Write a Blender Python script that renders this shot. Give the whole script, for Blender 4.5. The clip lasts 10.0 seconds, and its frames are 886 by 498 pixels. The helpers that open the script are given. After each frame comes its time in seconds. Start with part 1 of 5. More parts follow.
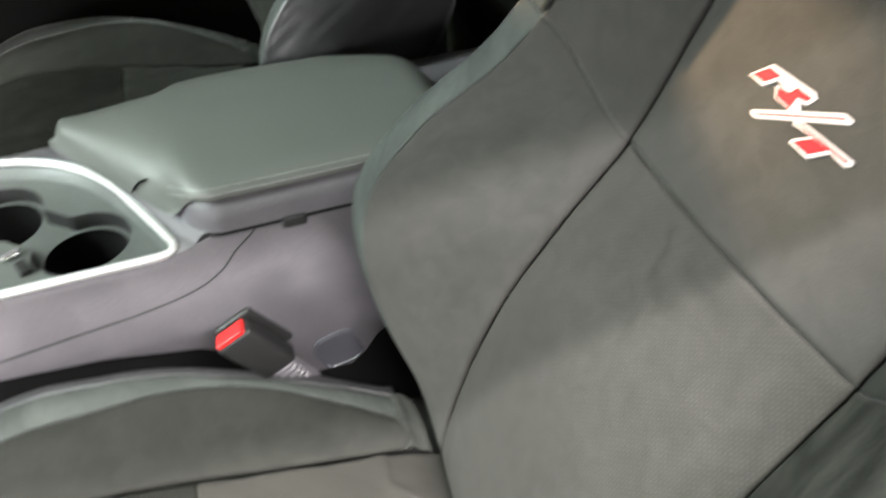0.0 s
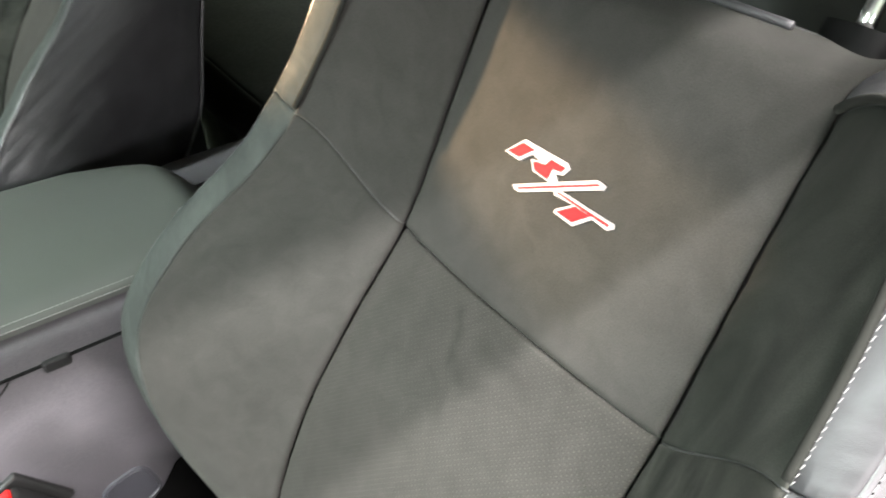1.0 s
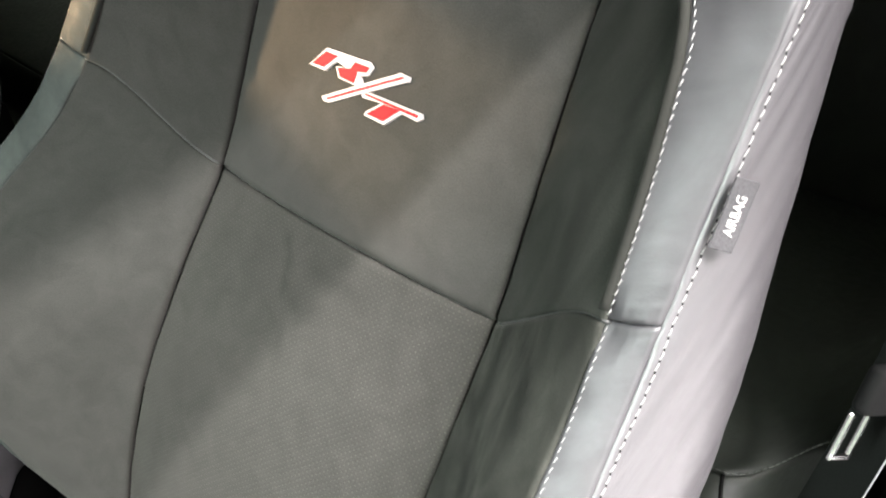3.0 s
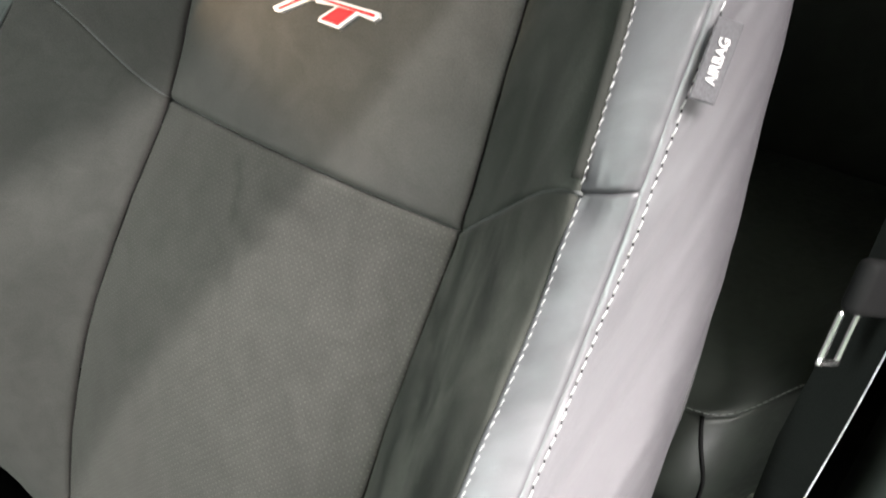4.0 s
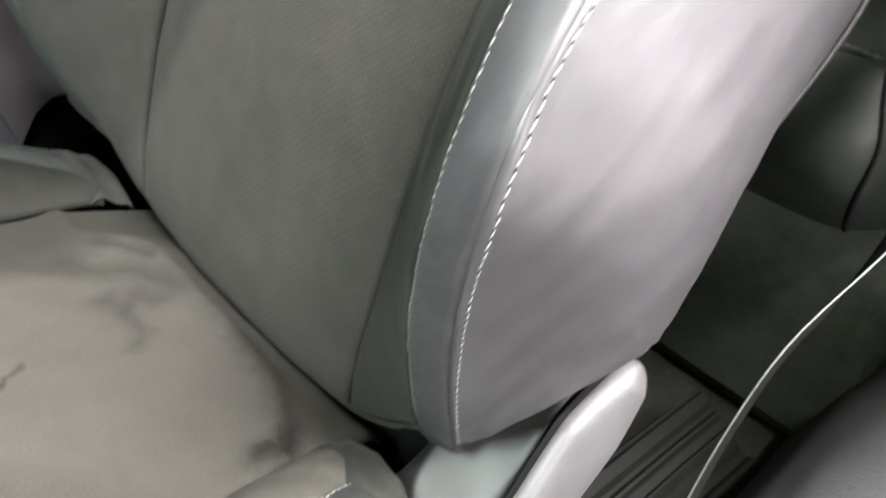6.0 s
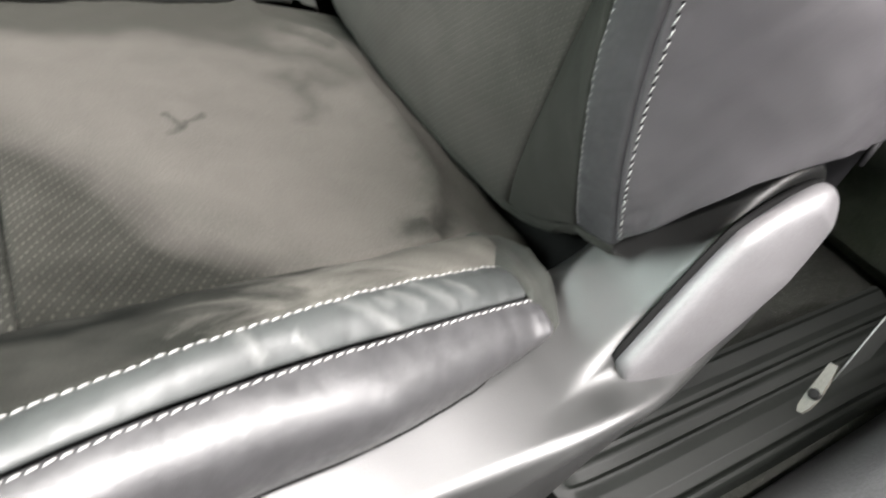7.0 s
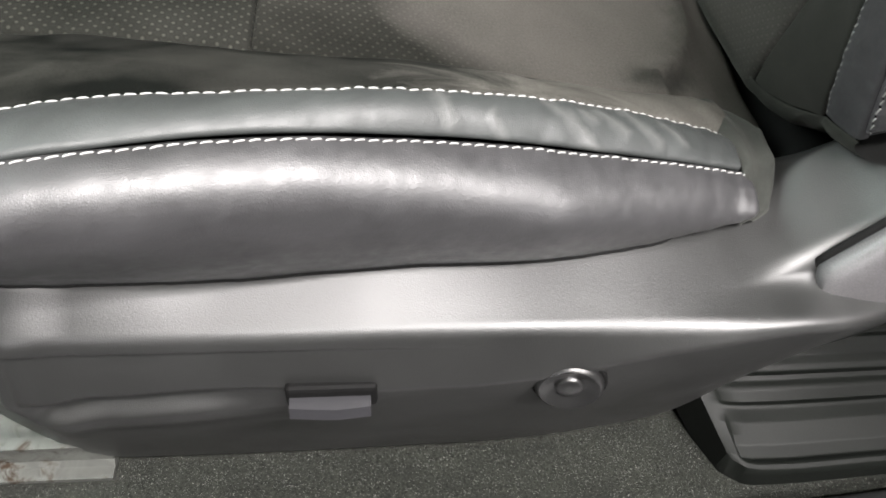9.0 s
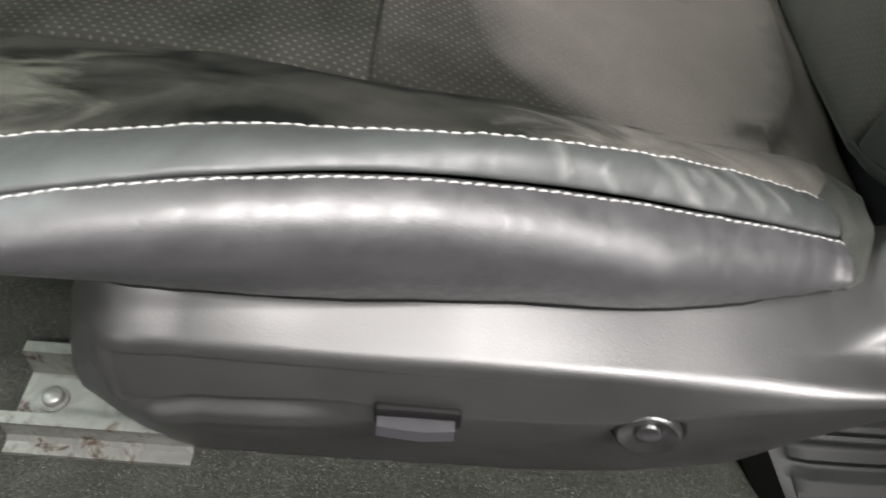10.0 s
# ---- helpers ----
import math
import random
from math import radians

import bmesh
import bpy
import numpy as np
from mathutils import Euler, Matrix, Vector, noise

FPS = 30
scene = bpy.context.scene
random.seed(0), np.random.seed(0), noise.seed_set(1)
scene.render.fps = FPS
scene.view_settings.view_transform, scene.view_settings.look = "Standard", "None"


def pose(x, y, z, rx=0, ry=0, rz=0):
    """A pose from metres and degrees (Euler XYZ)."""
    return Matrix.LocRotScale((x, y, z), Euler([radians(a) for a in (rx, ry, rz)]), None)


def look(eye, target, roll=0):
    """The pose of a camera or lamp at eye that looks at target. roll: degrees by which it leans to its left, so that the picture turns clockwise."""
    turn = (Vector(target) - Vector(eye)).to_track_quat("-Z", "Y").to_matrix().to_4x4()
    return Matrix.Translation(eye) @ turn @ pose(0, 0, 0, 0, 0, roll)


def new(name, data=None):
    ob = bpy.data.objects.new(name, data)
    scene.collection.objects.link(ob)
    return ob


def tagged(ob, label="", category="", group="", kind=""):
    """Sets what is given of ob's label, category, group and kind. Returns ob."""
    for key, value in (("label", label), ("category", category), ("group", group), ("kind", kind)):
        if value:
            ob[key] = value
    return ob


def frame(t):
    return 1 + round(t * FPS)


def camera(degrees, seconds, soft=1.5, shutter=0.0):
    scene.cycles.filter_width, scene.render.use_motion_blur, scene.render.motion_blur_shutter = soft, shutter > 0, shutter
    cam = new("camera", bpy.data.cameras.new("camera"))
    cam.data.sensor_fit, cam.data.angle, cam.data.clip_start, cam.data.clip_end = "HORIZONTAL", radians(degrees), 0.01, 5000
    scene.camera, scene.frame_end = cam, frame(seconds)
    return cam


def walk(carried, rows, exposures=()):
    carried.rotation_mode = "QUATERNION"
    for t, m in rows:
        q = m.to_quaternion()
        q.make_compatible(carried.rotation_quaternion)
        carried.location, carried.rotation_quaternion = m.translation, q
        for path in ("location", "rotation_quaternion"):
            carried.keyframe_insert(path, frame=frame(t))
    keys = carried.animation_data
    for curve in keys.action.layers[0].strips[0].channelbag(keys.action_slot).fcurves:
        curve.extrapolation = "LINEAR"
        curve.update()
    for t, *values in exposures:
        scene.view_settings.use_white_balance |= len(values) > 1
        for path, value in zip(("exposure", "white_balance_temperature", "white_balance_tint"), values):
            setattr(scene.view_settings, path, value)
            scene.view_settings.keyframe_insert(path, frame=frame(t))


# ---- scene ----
cam = camera(57.3, 10.0, soft=1.8, shutter=0.4)
PATH = [
    (0, (0.034, 0.052, 0.924), (0.43, 1.506, -0.39), -3.9),
    (0.1, (0.035, 0.057, 0.93), (0.504, 1.508, -0.364), -3.8),
    (0.5, (0.047, 0.056, 0.934), (0.737, 1.484, -0.286), -3.1),
    (1, (0.054, 0.082, 0.93), (0.953, 1.395, -0.281), -1.7),
    (1.5, (0.07, 0.095, 0.927), (1.072, 1.314, -0.301), -1.9),
    (2, (0.075, 0.076, 0.925), (1.146, 1.248, -0.292), -3.1),
    (2.5, (0.062, 0.054, 0.91), (1.175, 1.174, -0.317), -2.8),
    (2.7, (0.06, 0.048, 0.893), (1.185, 1.164, -0.326), -2.7),
    (3.8, (0.057, 0.034, 0.812), (1.256, 1.123, -0.361), -1.8),
    (4, (0.052, 0.032, 0.795), (1.271, 1.112, -0.366), -1.5),
    (4.5, (0.039, 0.018, 0.754), (1.27, 1.085, -0.407), -0.9),
    (5, (0.022, 0.009, 0.705), (1.223, 1.067, -0.494), -0.8),
    (5.2, (0.013, 0.003, 0.683), (1.191, 1.056, -0.544), -0.7),
    (6.3, (-0.024, -0.013, 0.516), (0.922, 1.264, -0.699), 1.6),
    (6.5, (-0.028, -0.017, 0.506), (0.837, 1.275, -0.752), 1.4),
    (7, (-0.042, -0.032, 0.486), (0.635, 1.273, -0.87), 1.8),
    (7.5, (-0.058, -0.041, 0.469), (0.445, 1.253, -0.97), 2.3),
    (8, (-0.062, -0.048, 0.46), (0.291, 1.241, -1.028), 2.8),
    (8.5, (-0.049, -0.051, 0.445), (0.189, 1.237, -1.067), 3.4),
    (9, (-0.038, -0.059, 0.449), (0.106, 1.237, -1.068), 3.6),
    (9.5, (-0.035, -0.058, 0.452), (0.051, 1.239, -1.067), 4.3),
    (10, (-0.06, -0.056, 0.466), (-0.037, 1.244, -1.053), 5.1),
]
walk(cam, [(t, look(eye, target, roll)) for t, eye, target, roll in PATH], exposures=((0.0, 1.02), (1.0, 1.13), (1.7, 1.10), (2.5, 0.97), (4.0, 0.66), (5.2, 0.52), (6.3, 0.60), (7.0, 0.56), (7.5, 0.16), (8.0, 0.0), (9.0, -0.05), (10.0, -0.12)))

# ---- world and lamps: a garage hall with two rows of ceiling tubes beside the car ----
world = bpy.data.worlds.new("hall_air")
world.use_nodes = True
world.node_tree.nodes["Background"].inputs[0].default_value = (0.75, 0.9, 0.82, 1)
world.node_tree.nodes["Background"].inputs[1].default_value = 0.16
scene.world = world


def tube_lamp(name, y, z, power, colour, width=0.10, length=5.0, x=0.0, aim=(0.2, 0.3, 0.4)):
    data = bpy.data.lights.new(name, "AREA")
    data.shape, data.size, data.size_y, data.energy, data.color = "RECTANGLE", length, width, power, colour
    lamp = new(name, data)
    d = (Vector(aim) - Vector((x, y, z))).normalized()
    side = Vector((1, 0, 0))
    up = (-d).cross(side).normalized()
    m = Matrix((side, up, -d)).transposed().to_4x4()
    m.translation = (x, y, z)
    lamp.matrix_world = m
    return lamp


tube_lamp("tube_lamp_near", -1.33, 3.30, 600, (1.0, 0.952, 0.942), 0.05, 3.3, 1.2)
tube_lamp("tube_lamp_far", -2.19, 3.28, 520, (1.0, 0.952, 0.942), 0.05, 3.3, 1.2)
tube_lamp("tube_lamp_beyond", 3.4, 1.18, 400, (1.0, 0.69, 0.41), 0.04, 0.20, -1.8)
# greenish fill lamp added ahead to lift the shaded parts
tube_lamp("fill_lamp_ahead", 0.6, 2.1, 265, (0.88, 1.0, 0.96), 0.30, 3.0, -3.2)
# two broad soft fill lamps added at the side; their windows are assumed
tube_lamp("side_fill", -6.40, 1.35, 380, (0.99, 0.95, 0.99), 1.4, 5.6, 4.1)
tube_lamp("side_fill_ahead", -6.40, 1.35, 520, (0.99, 0.95, 0.98), 1.4, 2.2, -4.0)
scene.view_settings.exposure = 0.0


# ---- materials ----
def material(name, colour, rough=0.5, metal=0.0, spec=0.5, sheen=0.0, sheen_tint=(1, 1, 1)):
    m = bpy.data.materials.new(name)
    m.use_nodes = True
    b = m.node_tree.nodes["Principled BSDF"]
    b.inputs["Base Color"].default_value = (*colour, 1)
    b.inputs["Roughness"].default_value = rough
    b.inputs["Metallic"].default_value = metal
    b.inputs["Specular IOR Level"].default_value = spec
    if sheen:
        b.inputs["Sheen Weight"].default_value = sheen
        b.inputs["Sheen Roughness"].default_value = 0.45
        b.inputs["Sheen Tint"].default_value = (*sheen_tint, 1)
    return m, m.node_tree, b


def node(nt, kind, **kw):
    n = nt.nodes.new(kind)
    for k, v in kw.items():
        n.inputs[k].default_value = v
    return n


def noise_tex(nt, scale, detail=4.0, rough=0.55, distort=0.0, uv=True, stretch=None):
    c = nt.nodes.new("ShaderNodeTexCoord")
    n = node(nt, "ShaderNodeTexNoise", Scale=scale, Detail=detail, Roughness=rough, Distortion=distort)
    out = c.outputs["UV" if uv else "Object"]
    if stretch:
        mp = nt.nodes.new("ShaderNodeMapping")
        mp.inputs["Scale"].default_value = stretch
        nt.links.new(out, mp.inputs["Vector"])
        out = mp.outputs[0]
    nt.links.new(out, n.inputs["Vector"])
    return n


def ramp(nt, src, stops):
    r = nt.nodes.new("ShaderNodeValToRGB")
    e = r.color_ramp.elements
    while len(e) < len(stops):
        e.new(0.5)
    for el, (p, c) in zip(e, stops):
        el.position, el.color = p, (*c, 1) if len(c) == 3 else c
    nt.links.new(src, r.inputs[0])
    return r


def mix(nt, fac, a, b, blend="MIX"):
    m = nt.nodes.new("ShaderNodeMix")
    m.data_type, m.blend_type = "RGBA", blend
    if isinstance(fac, float):
        m.inputs[0].default_value = fac
    else:
        nt.links.new(fac, m.inputs[0])
    for sock, v in ((m.inputs[6], a), (m.inputs[7], b)):
        if isinstance(v, tuple):
            sock.default_value = (*v, 1)
        else:
            nt.links.new(v, sock)
    return m.outputs[2]


def bump(nt, b, height, strength=0.3, distance=0.001, normal=None):
    n = node(nt, "ShaderNodeBump", Strength=strength, Distance=distance)
    nt.links.new(height, n.inputs["Height"])
    if normal:
        nt.links.new(normal, n.inputs["Normal"])
    nt.links.new(n.outputs[0], b.inputs["Normal"])
    return n.outputs[0]


def suede(name, dark=(0.040, 0.041, 0.037), light=(0.075, 0.074, 0.068), smear=0.5, perforated=False, nap_scale=9.0, sheen=0.5, rubbed=False, dot=0.12, faded=False, pitch=0.0036, fade=(0.058, 0.056, 0.050), spec=0.06, fore=0.0, mottle=0.86, marks=()):
    """Brushed microfibre: soft nap strokes, stains and, where wanted, rows of punched holes."""
    m, nt, b = material(name, dark, 0.95, 0, spec, sheen, (0.85, 0.86, 0.80))
    big = noise_tex(nt, nap_scale, 4 if nap_scale > 15 else 3, 0.55, 0.6 if nap_scale > 15 else 1.2, stretch=(1, 0.6, 1))
    mid = noise_tex(nt, 40, 4, 0.6, 0.6)
    fine = noise_tex(nt, 900, 3, 0.7)
    r1 = ramp(nt, big.outputs["Fac"], [(0.5 - 0.22 / (0.6 + smear), dark), (0.5 + 0.22 / (0.6 + smear), light)])
    r2 = ramp(nt, mid.outputs["Fac"], [(0.3, (mottle, mottle, mottle)), (0.7, (2 - mottle, 2 - mottle, 2 - mottle))])
    r3 = ramp(nt, fine.outputs["Fac"], [(0.25, (0.75, 0.75, 0.75)), (0.75, (1.2, 1.2, 1.2))])
    col = mix(nt, 1.0, r1.outputs[0], r2.outputs[0], "MULTIPLY")
    col = mix(nt, 1.0, col, r3.outputs[0], "MULTIPLY")
    height = fine.outputs["Fac"]
    if perforated:
        uv = nt.nodes.new("ShaderNodeTexCoord")
        mp = nt.nodes.new("ShaderNodeMapping")
        mp.inputs["Scale"].default_value = (1 / pitch, 1 / pitch, 1)
        mp.inputs["Rotation"].default_value = (0, 0, radians(45))
        nt.links.new(uv.outputs["UV"], mp.inputs[0])
        fr = nt.nodes.new("ShaderNodeVectorMath")
        fr.operation = "FRACTION"
        nt.links.new(mp.outputs[0], fr.inputs[0])
        sub = nt.nodes.new("ShaderNodeVectorMath")
        sub.operation = "SUBTRACT"
        sub.inputs[1].default_value = (0.5, 0.5, 0)
        nt.links.new(fr.outputs[0], sub.inputs[0])
        ln = nt.nodes.new("ShaderNodeVectorMath")
        ln.operation = "LENGTH"
        nt.links.new(sub.outputs[0], ln.inputs[0])
        hole = ramp(nt, ln.outputs["Value"], [(0.14, (0, 0, 0)), (0.24, (1, 1, 1))])
        rim = ramp(nt, ln.outputs["Value"], [(0.12, (1 + dot, 1 + dot, 1 + 0.93 * dot)), (0.24, (1, 1, 1)), (0.34, (0.86, 0.86, 0.86)), (0.45, (1, 1, 1))])
        dots = rim.outputs[0]
        if rubbed:
            # worn flat and pale except for a patch towards the front on the outer side, where the holes still show
            sx = nt.nodes.new("ShaderNodeSeparateXYZ")
            wob = noise_tex(nt, 13, 2, 0.5)
            wv = nt.nodes.new("ShaderNodeVectorMath")
            wv.operation = "MULTIPLY_ADD"
            wv.inputs[1].default_value = (0.075, 0.075, 0)
            nt.links.new(wob.outputs["Color"], wv.inputs[0])
            nt.links.new(uv.outputs["UV"], wv.inputs[2])
            nt.links.new(wv.outputs[0], sx.inputs[0])
            along = nt.nodes.new("ShaderNodeMath")
            along.operation = "MULTIPLY_ADD"
            along.inputs[1].default_value = 0.75
            nt.links.new(sx.outputs["X"], along.inputs[0])
            nt.links.new(sx.outputs["Y"], along.inputs[2])
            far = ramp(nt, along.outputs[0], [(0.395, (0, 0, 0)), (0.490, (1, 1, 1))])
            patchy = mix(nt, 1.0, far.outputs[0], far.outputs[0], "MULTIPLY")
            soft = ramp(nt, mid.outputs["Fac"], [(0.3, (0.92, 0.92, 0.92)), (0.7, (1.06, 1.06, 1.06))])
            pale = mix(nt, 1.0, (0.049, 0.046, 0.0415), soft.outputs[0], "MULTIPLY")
            # darker towards the console side
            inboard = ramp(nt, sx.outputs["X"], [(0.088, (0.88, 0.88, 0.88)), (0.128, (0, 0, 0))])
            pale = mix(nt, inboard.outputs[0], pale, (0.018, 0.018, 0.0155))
            # darker behind the welt, with rubbed arcs and a small v-shaped nick
            wav = noise_tex(nt, 70, 3, 0.6)
            wa = nt.nodes.new("ShaderNodeVectorMath")
            wa.operation = "MULTIPLY_ADD"
            wa.inputs[1].default_value = (0.016, 0.016, 0)
            nt.links.new(wav.outputs["Color"], wa.inputs[0])
            nt.links.new(uv.outputs["UV"], wa.inputs[2])
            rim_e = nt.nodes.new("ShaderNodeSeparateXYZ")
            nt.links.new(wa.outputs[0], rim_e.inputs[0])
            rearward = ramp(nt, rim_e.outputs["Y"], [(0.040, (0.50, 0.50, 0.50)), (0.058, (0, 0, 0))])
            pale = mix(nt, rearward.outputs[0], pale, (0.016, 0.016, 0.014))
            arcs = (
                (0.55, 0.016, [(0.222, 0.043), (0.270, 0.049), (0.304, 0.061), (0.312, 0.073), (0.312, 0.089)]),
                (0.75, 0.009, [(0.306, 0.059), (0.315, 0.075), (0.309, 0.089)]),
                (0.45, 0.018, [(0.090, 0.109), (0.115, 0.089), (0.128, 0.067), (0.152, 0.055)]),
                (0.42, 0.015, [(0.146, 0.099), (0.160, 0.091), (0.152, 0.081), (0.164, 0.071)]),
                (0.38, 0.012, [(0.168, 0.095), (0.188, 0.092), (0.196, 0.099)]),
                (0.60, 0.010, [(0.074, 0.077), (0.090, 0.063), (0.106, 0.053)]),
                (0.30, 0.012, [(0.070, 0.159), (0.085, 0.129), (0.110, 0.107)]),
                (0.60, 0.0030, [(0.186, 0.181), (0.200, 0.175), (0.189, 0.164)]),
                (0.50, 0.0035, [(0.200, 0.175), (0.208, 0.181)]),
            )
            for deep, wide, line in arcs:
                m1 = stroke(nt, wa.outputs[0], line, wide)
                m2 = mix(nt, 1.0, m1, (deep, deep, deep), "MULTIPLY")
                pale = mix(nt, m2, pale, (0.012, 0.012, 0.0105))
            worn = mix(nt, 1.0, pale, r3.outputs[0], "MULTIPLY")
            col = mix(nt, 1.0, col, dots, "MULTIPLY")
            col = mix(nt, patchy, worn, col)
        else:
            col = mix(nt, 1.0, col, dots, "MULTIPLY")
        bump(nt, b, fine.outputs["Fac"], 0.25, 0.0006, bump(nt, b, hole.outputs[0], 0.15, 0.0006))
    else:
        bump(nt, b, height, 0.3, 0.0006)
    for deep, wide, line in marks:
        # smudges and creases drawn into the nap
        wob = noise_tex(nt, 60, 3, 0.6)
        wv = nt.nodes.new("ShaderNodeVectorMath")
        wv.operation = "MULTIPLY_ADD"
        wv.inputs[1].default_value = (0.012, 0.012, 0)
        tc = nt.nodes.new("ShaderNodeTexCoord")
        nt.links.new(wob.outputs["Color"], wv.inputs[0])
        nt.links.new(tc.outputs["UV"], wv.inputs[2])
        m1 = stroke(nt, wv.outputs[0], line, wide)
        col = mix(nt, mix(nt, 1.0, m1, (abs(deep),) * 3, "MULTIPLY"), col, (0.008, 0.008, 0.007) if deep > 0 else (0.060, 0.057, 0.050))
    if faded:
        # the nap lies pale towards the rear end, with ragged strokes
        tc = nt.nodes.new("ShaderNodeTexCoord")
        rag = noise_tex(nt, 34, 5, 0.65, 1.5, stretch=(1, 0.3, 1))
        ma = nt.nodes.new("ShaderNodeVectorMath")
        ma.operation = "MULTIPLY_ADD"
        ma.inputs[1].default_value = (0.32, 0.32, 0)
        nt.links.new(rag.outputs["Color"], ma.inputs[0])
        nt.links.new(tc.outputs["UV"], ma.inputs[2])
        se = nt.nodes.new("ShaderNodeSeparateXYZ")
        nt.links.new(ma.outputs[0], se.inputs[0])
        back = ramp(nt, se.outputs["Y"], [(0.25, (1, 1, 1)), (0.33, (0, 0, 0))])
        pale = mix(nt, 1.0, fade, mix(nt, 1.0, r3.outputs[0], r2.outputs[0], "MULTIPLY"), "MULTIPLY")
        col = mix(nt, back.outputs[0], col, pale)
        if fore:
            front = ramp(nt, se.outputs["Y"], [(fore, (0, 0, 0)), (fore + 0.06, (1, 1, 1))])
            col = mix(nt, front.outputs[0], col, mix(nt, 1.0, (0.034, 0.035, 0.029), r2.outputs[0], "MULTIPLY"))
    nt.links.new(col, b.inputs["Base Color"])
    return m


def stroke(nt, vec, points, width):
    """How close a place lies to a drawn line: 1 on it, 0 past its width."""
    best = None
    for (x0, y0), (x1, y1) in zip(points, points[1:]):
        d = Vector((x1 - x0, y1 - y0, 0))
        rel = nt.nodes.new("ShaderNodeVectorMath")
        rel.operation = "SUBTRACT"
        rel.inputs[1].default_value = (x0, y0, 0)
        nt.links.new(vec, rel.inputs[0])
        dot = nt.nodes.new("ShaderNodeVectorMath")
        dot.operation = "DOT_PRODUCT"
        dot.inputs[1].default_value = d / d.length_squared
        nt.links.new(rel.outputs[0], dot.inputs[0])
        cl = nt.nodes.new("ShaderNodeClamp")
        nt.links.new(dot.outputs["Value"], cl.inputs[0])
        sc = nt.nodes.new("ShaderNodeVectorMath")
        sc.operation = "SCALE"
        sc.inputs[0].default_value = d
        nt.links.new(cl.outputs[0], sc.inputs["Scale"])
        off = nt.nodes.new("ShaderNodeVectorMath")
        off.operation = "DISTANCE"
        nt.links.new(rel.outputs[0], off.inputs[0])
        nt.links.new(sc.outputs[0], off.inputs[1])
        if best is None:
            best = off.outputs["Value"]
        else:
            mn = nt.nodes.new("ShaderNodeMath")
            mn.operation = "MINIMUM"
            nt.links.new(best, mn.inputs[0])
            nt.links.new(off.outputs["Value"], mn.inputs[1])
            best = mn.outputs[0]
    return ramp(nt, best, [(0.0, (1, 1, 1)), (width, (0, 0, 0))]).outputs[0]


def leather(name, colour=(0.030, 0.030, 0.032), rough=0.38, wear=0.25, grain=1100.0, spec=0.5, creased=(), relief=0.2, pore=0.25):
    """Grained hide with fine pores, soft creases and rubbed patches."""
    m, nt, b = material(name, colour, rough, 0, spec)
    c = nt.nodes.new("ShaderNodeTexCoord")
    v = node(nt, "ShaderNodeTexVoronoi", Scale=grain)
    v.feature = "DISTANCE_TO_EDGE"
    nt.links.new(c.outputs["UV"], v.inputs["Vector"])
    big = noise_tex(nt, 22, 4, 0.55, 0.8)
    mid = noise_tex(nt, 120, 4, 0.6)
    rub = ramp(nt, big.outputs["Fac"], [(0.42, colour), (0.72, tuple(x * (1 + 2.2 * wear) for x in colour))])
    col = rub.outputs[0]
    fold = None
    if creased:
        # a few pale creases that run slantwise where the hide folds
        wav = noise_tex(nt, 120, 2, 0.5)
        wa = nt.nodes.new("ShaderNodeVectorMath")
        wa.operation = "MULTIPLY_ADD"
        wa.inputs[1].default_value = (0.006, 0.006, 0)
        nt.links.new(wav.outputs["Color"], wa.inputs[0])
        nt.links.new(c.outputs["UV"], wa.inputs[2])
        for line in creased:
            m1 = stroke(nt, wa.outputs[0], line, 0.0016)
            col = mix(nt, mix(nt, 1.0, m1, (0.22, 0.22, 0.22), "MULTIPLY"), col, (0.14, 0.14, 0.135))
            fold = m1 if fold is None else mix(nt, 1.0, fold, m1, "LIGHTEN")
    nt.links.new(col, b.inputs["Base Color"])
    rr = ramp(nt, mid.outputs["Fac"], [(0.3, (rough * 0.85,) * 3), (0.7, (rough * 1.18,) * 3)])
    nt.links.new(rr.outputs[0], b.inputs["Roughness"])
    n1 = bump(nt, b, mid.outputs["Fac"], relief, 0.0015)
    n2 = bump(nt, b, v.outputs["Distance"], pore, 0.0004, n1)
    if fold is not None:
        bump(nt, b, fold, 0.22, 0.0010, n2)
    return m


def plastic(name, colour=(0.055, 0.055, 0.056), rough=0.42, grain=1400.0, strength=0.2, spec=0.5):
    """Moulded trim with a fine pebbled grain and faint scuffs."""
    m, nt, b = material(name, colour, rough, 0, spec)
    g = noise_tex(nt, grain, 2, 0.5, uv=False)
    s = noise_tex(nt, 14, 4, 0.6, 0.5, uv=False)
    rub = ramp(nt, s.outputs["Fac"], [(0.35, colour), (0.75, tuple(x * 1.35 for x in colour))])
    sp = ramp(nt, g.outputs["Fac"], [(0.30, (0.72, 0.72, 0.72)), (0.70, (1.28, 1.28, 1.28))])
    nt.links.new(mix(nt, 1.0, rub.outputs[0], sp.outputs[0], "MULTIPLY"), b.inputs["Base Color"])
    rr = ramp(nt, s.outputs["Fac"], [(0.3, (rough * 0.9,) * 3), (0.7, (rough * 1.15,) * 3)])
    nt.links.new(rr.outputs[0], b.inputs["Roughness"])
    bump(nt, b, g.outputs["Fac"], strength, 0.0005)
    return m


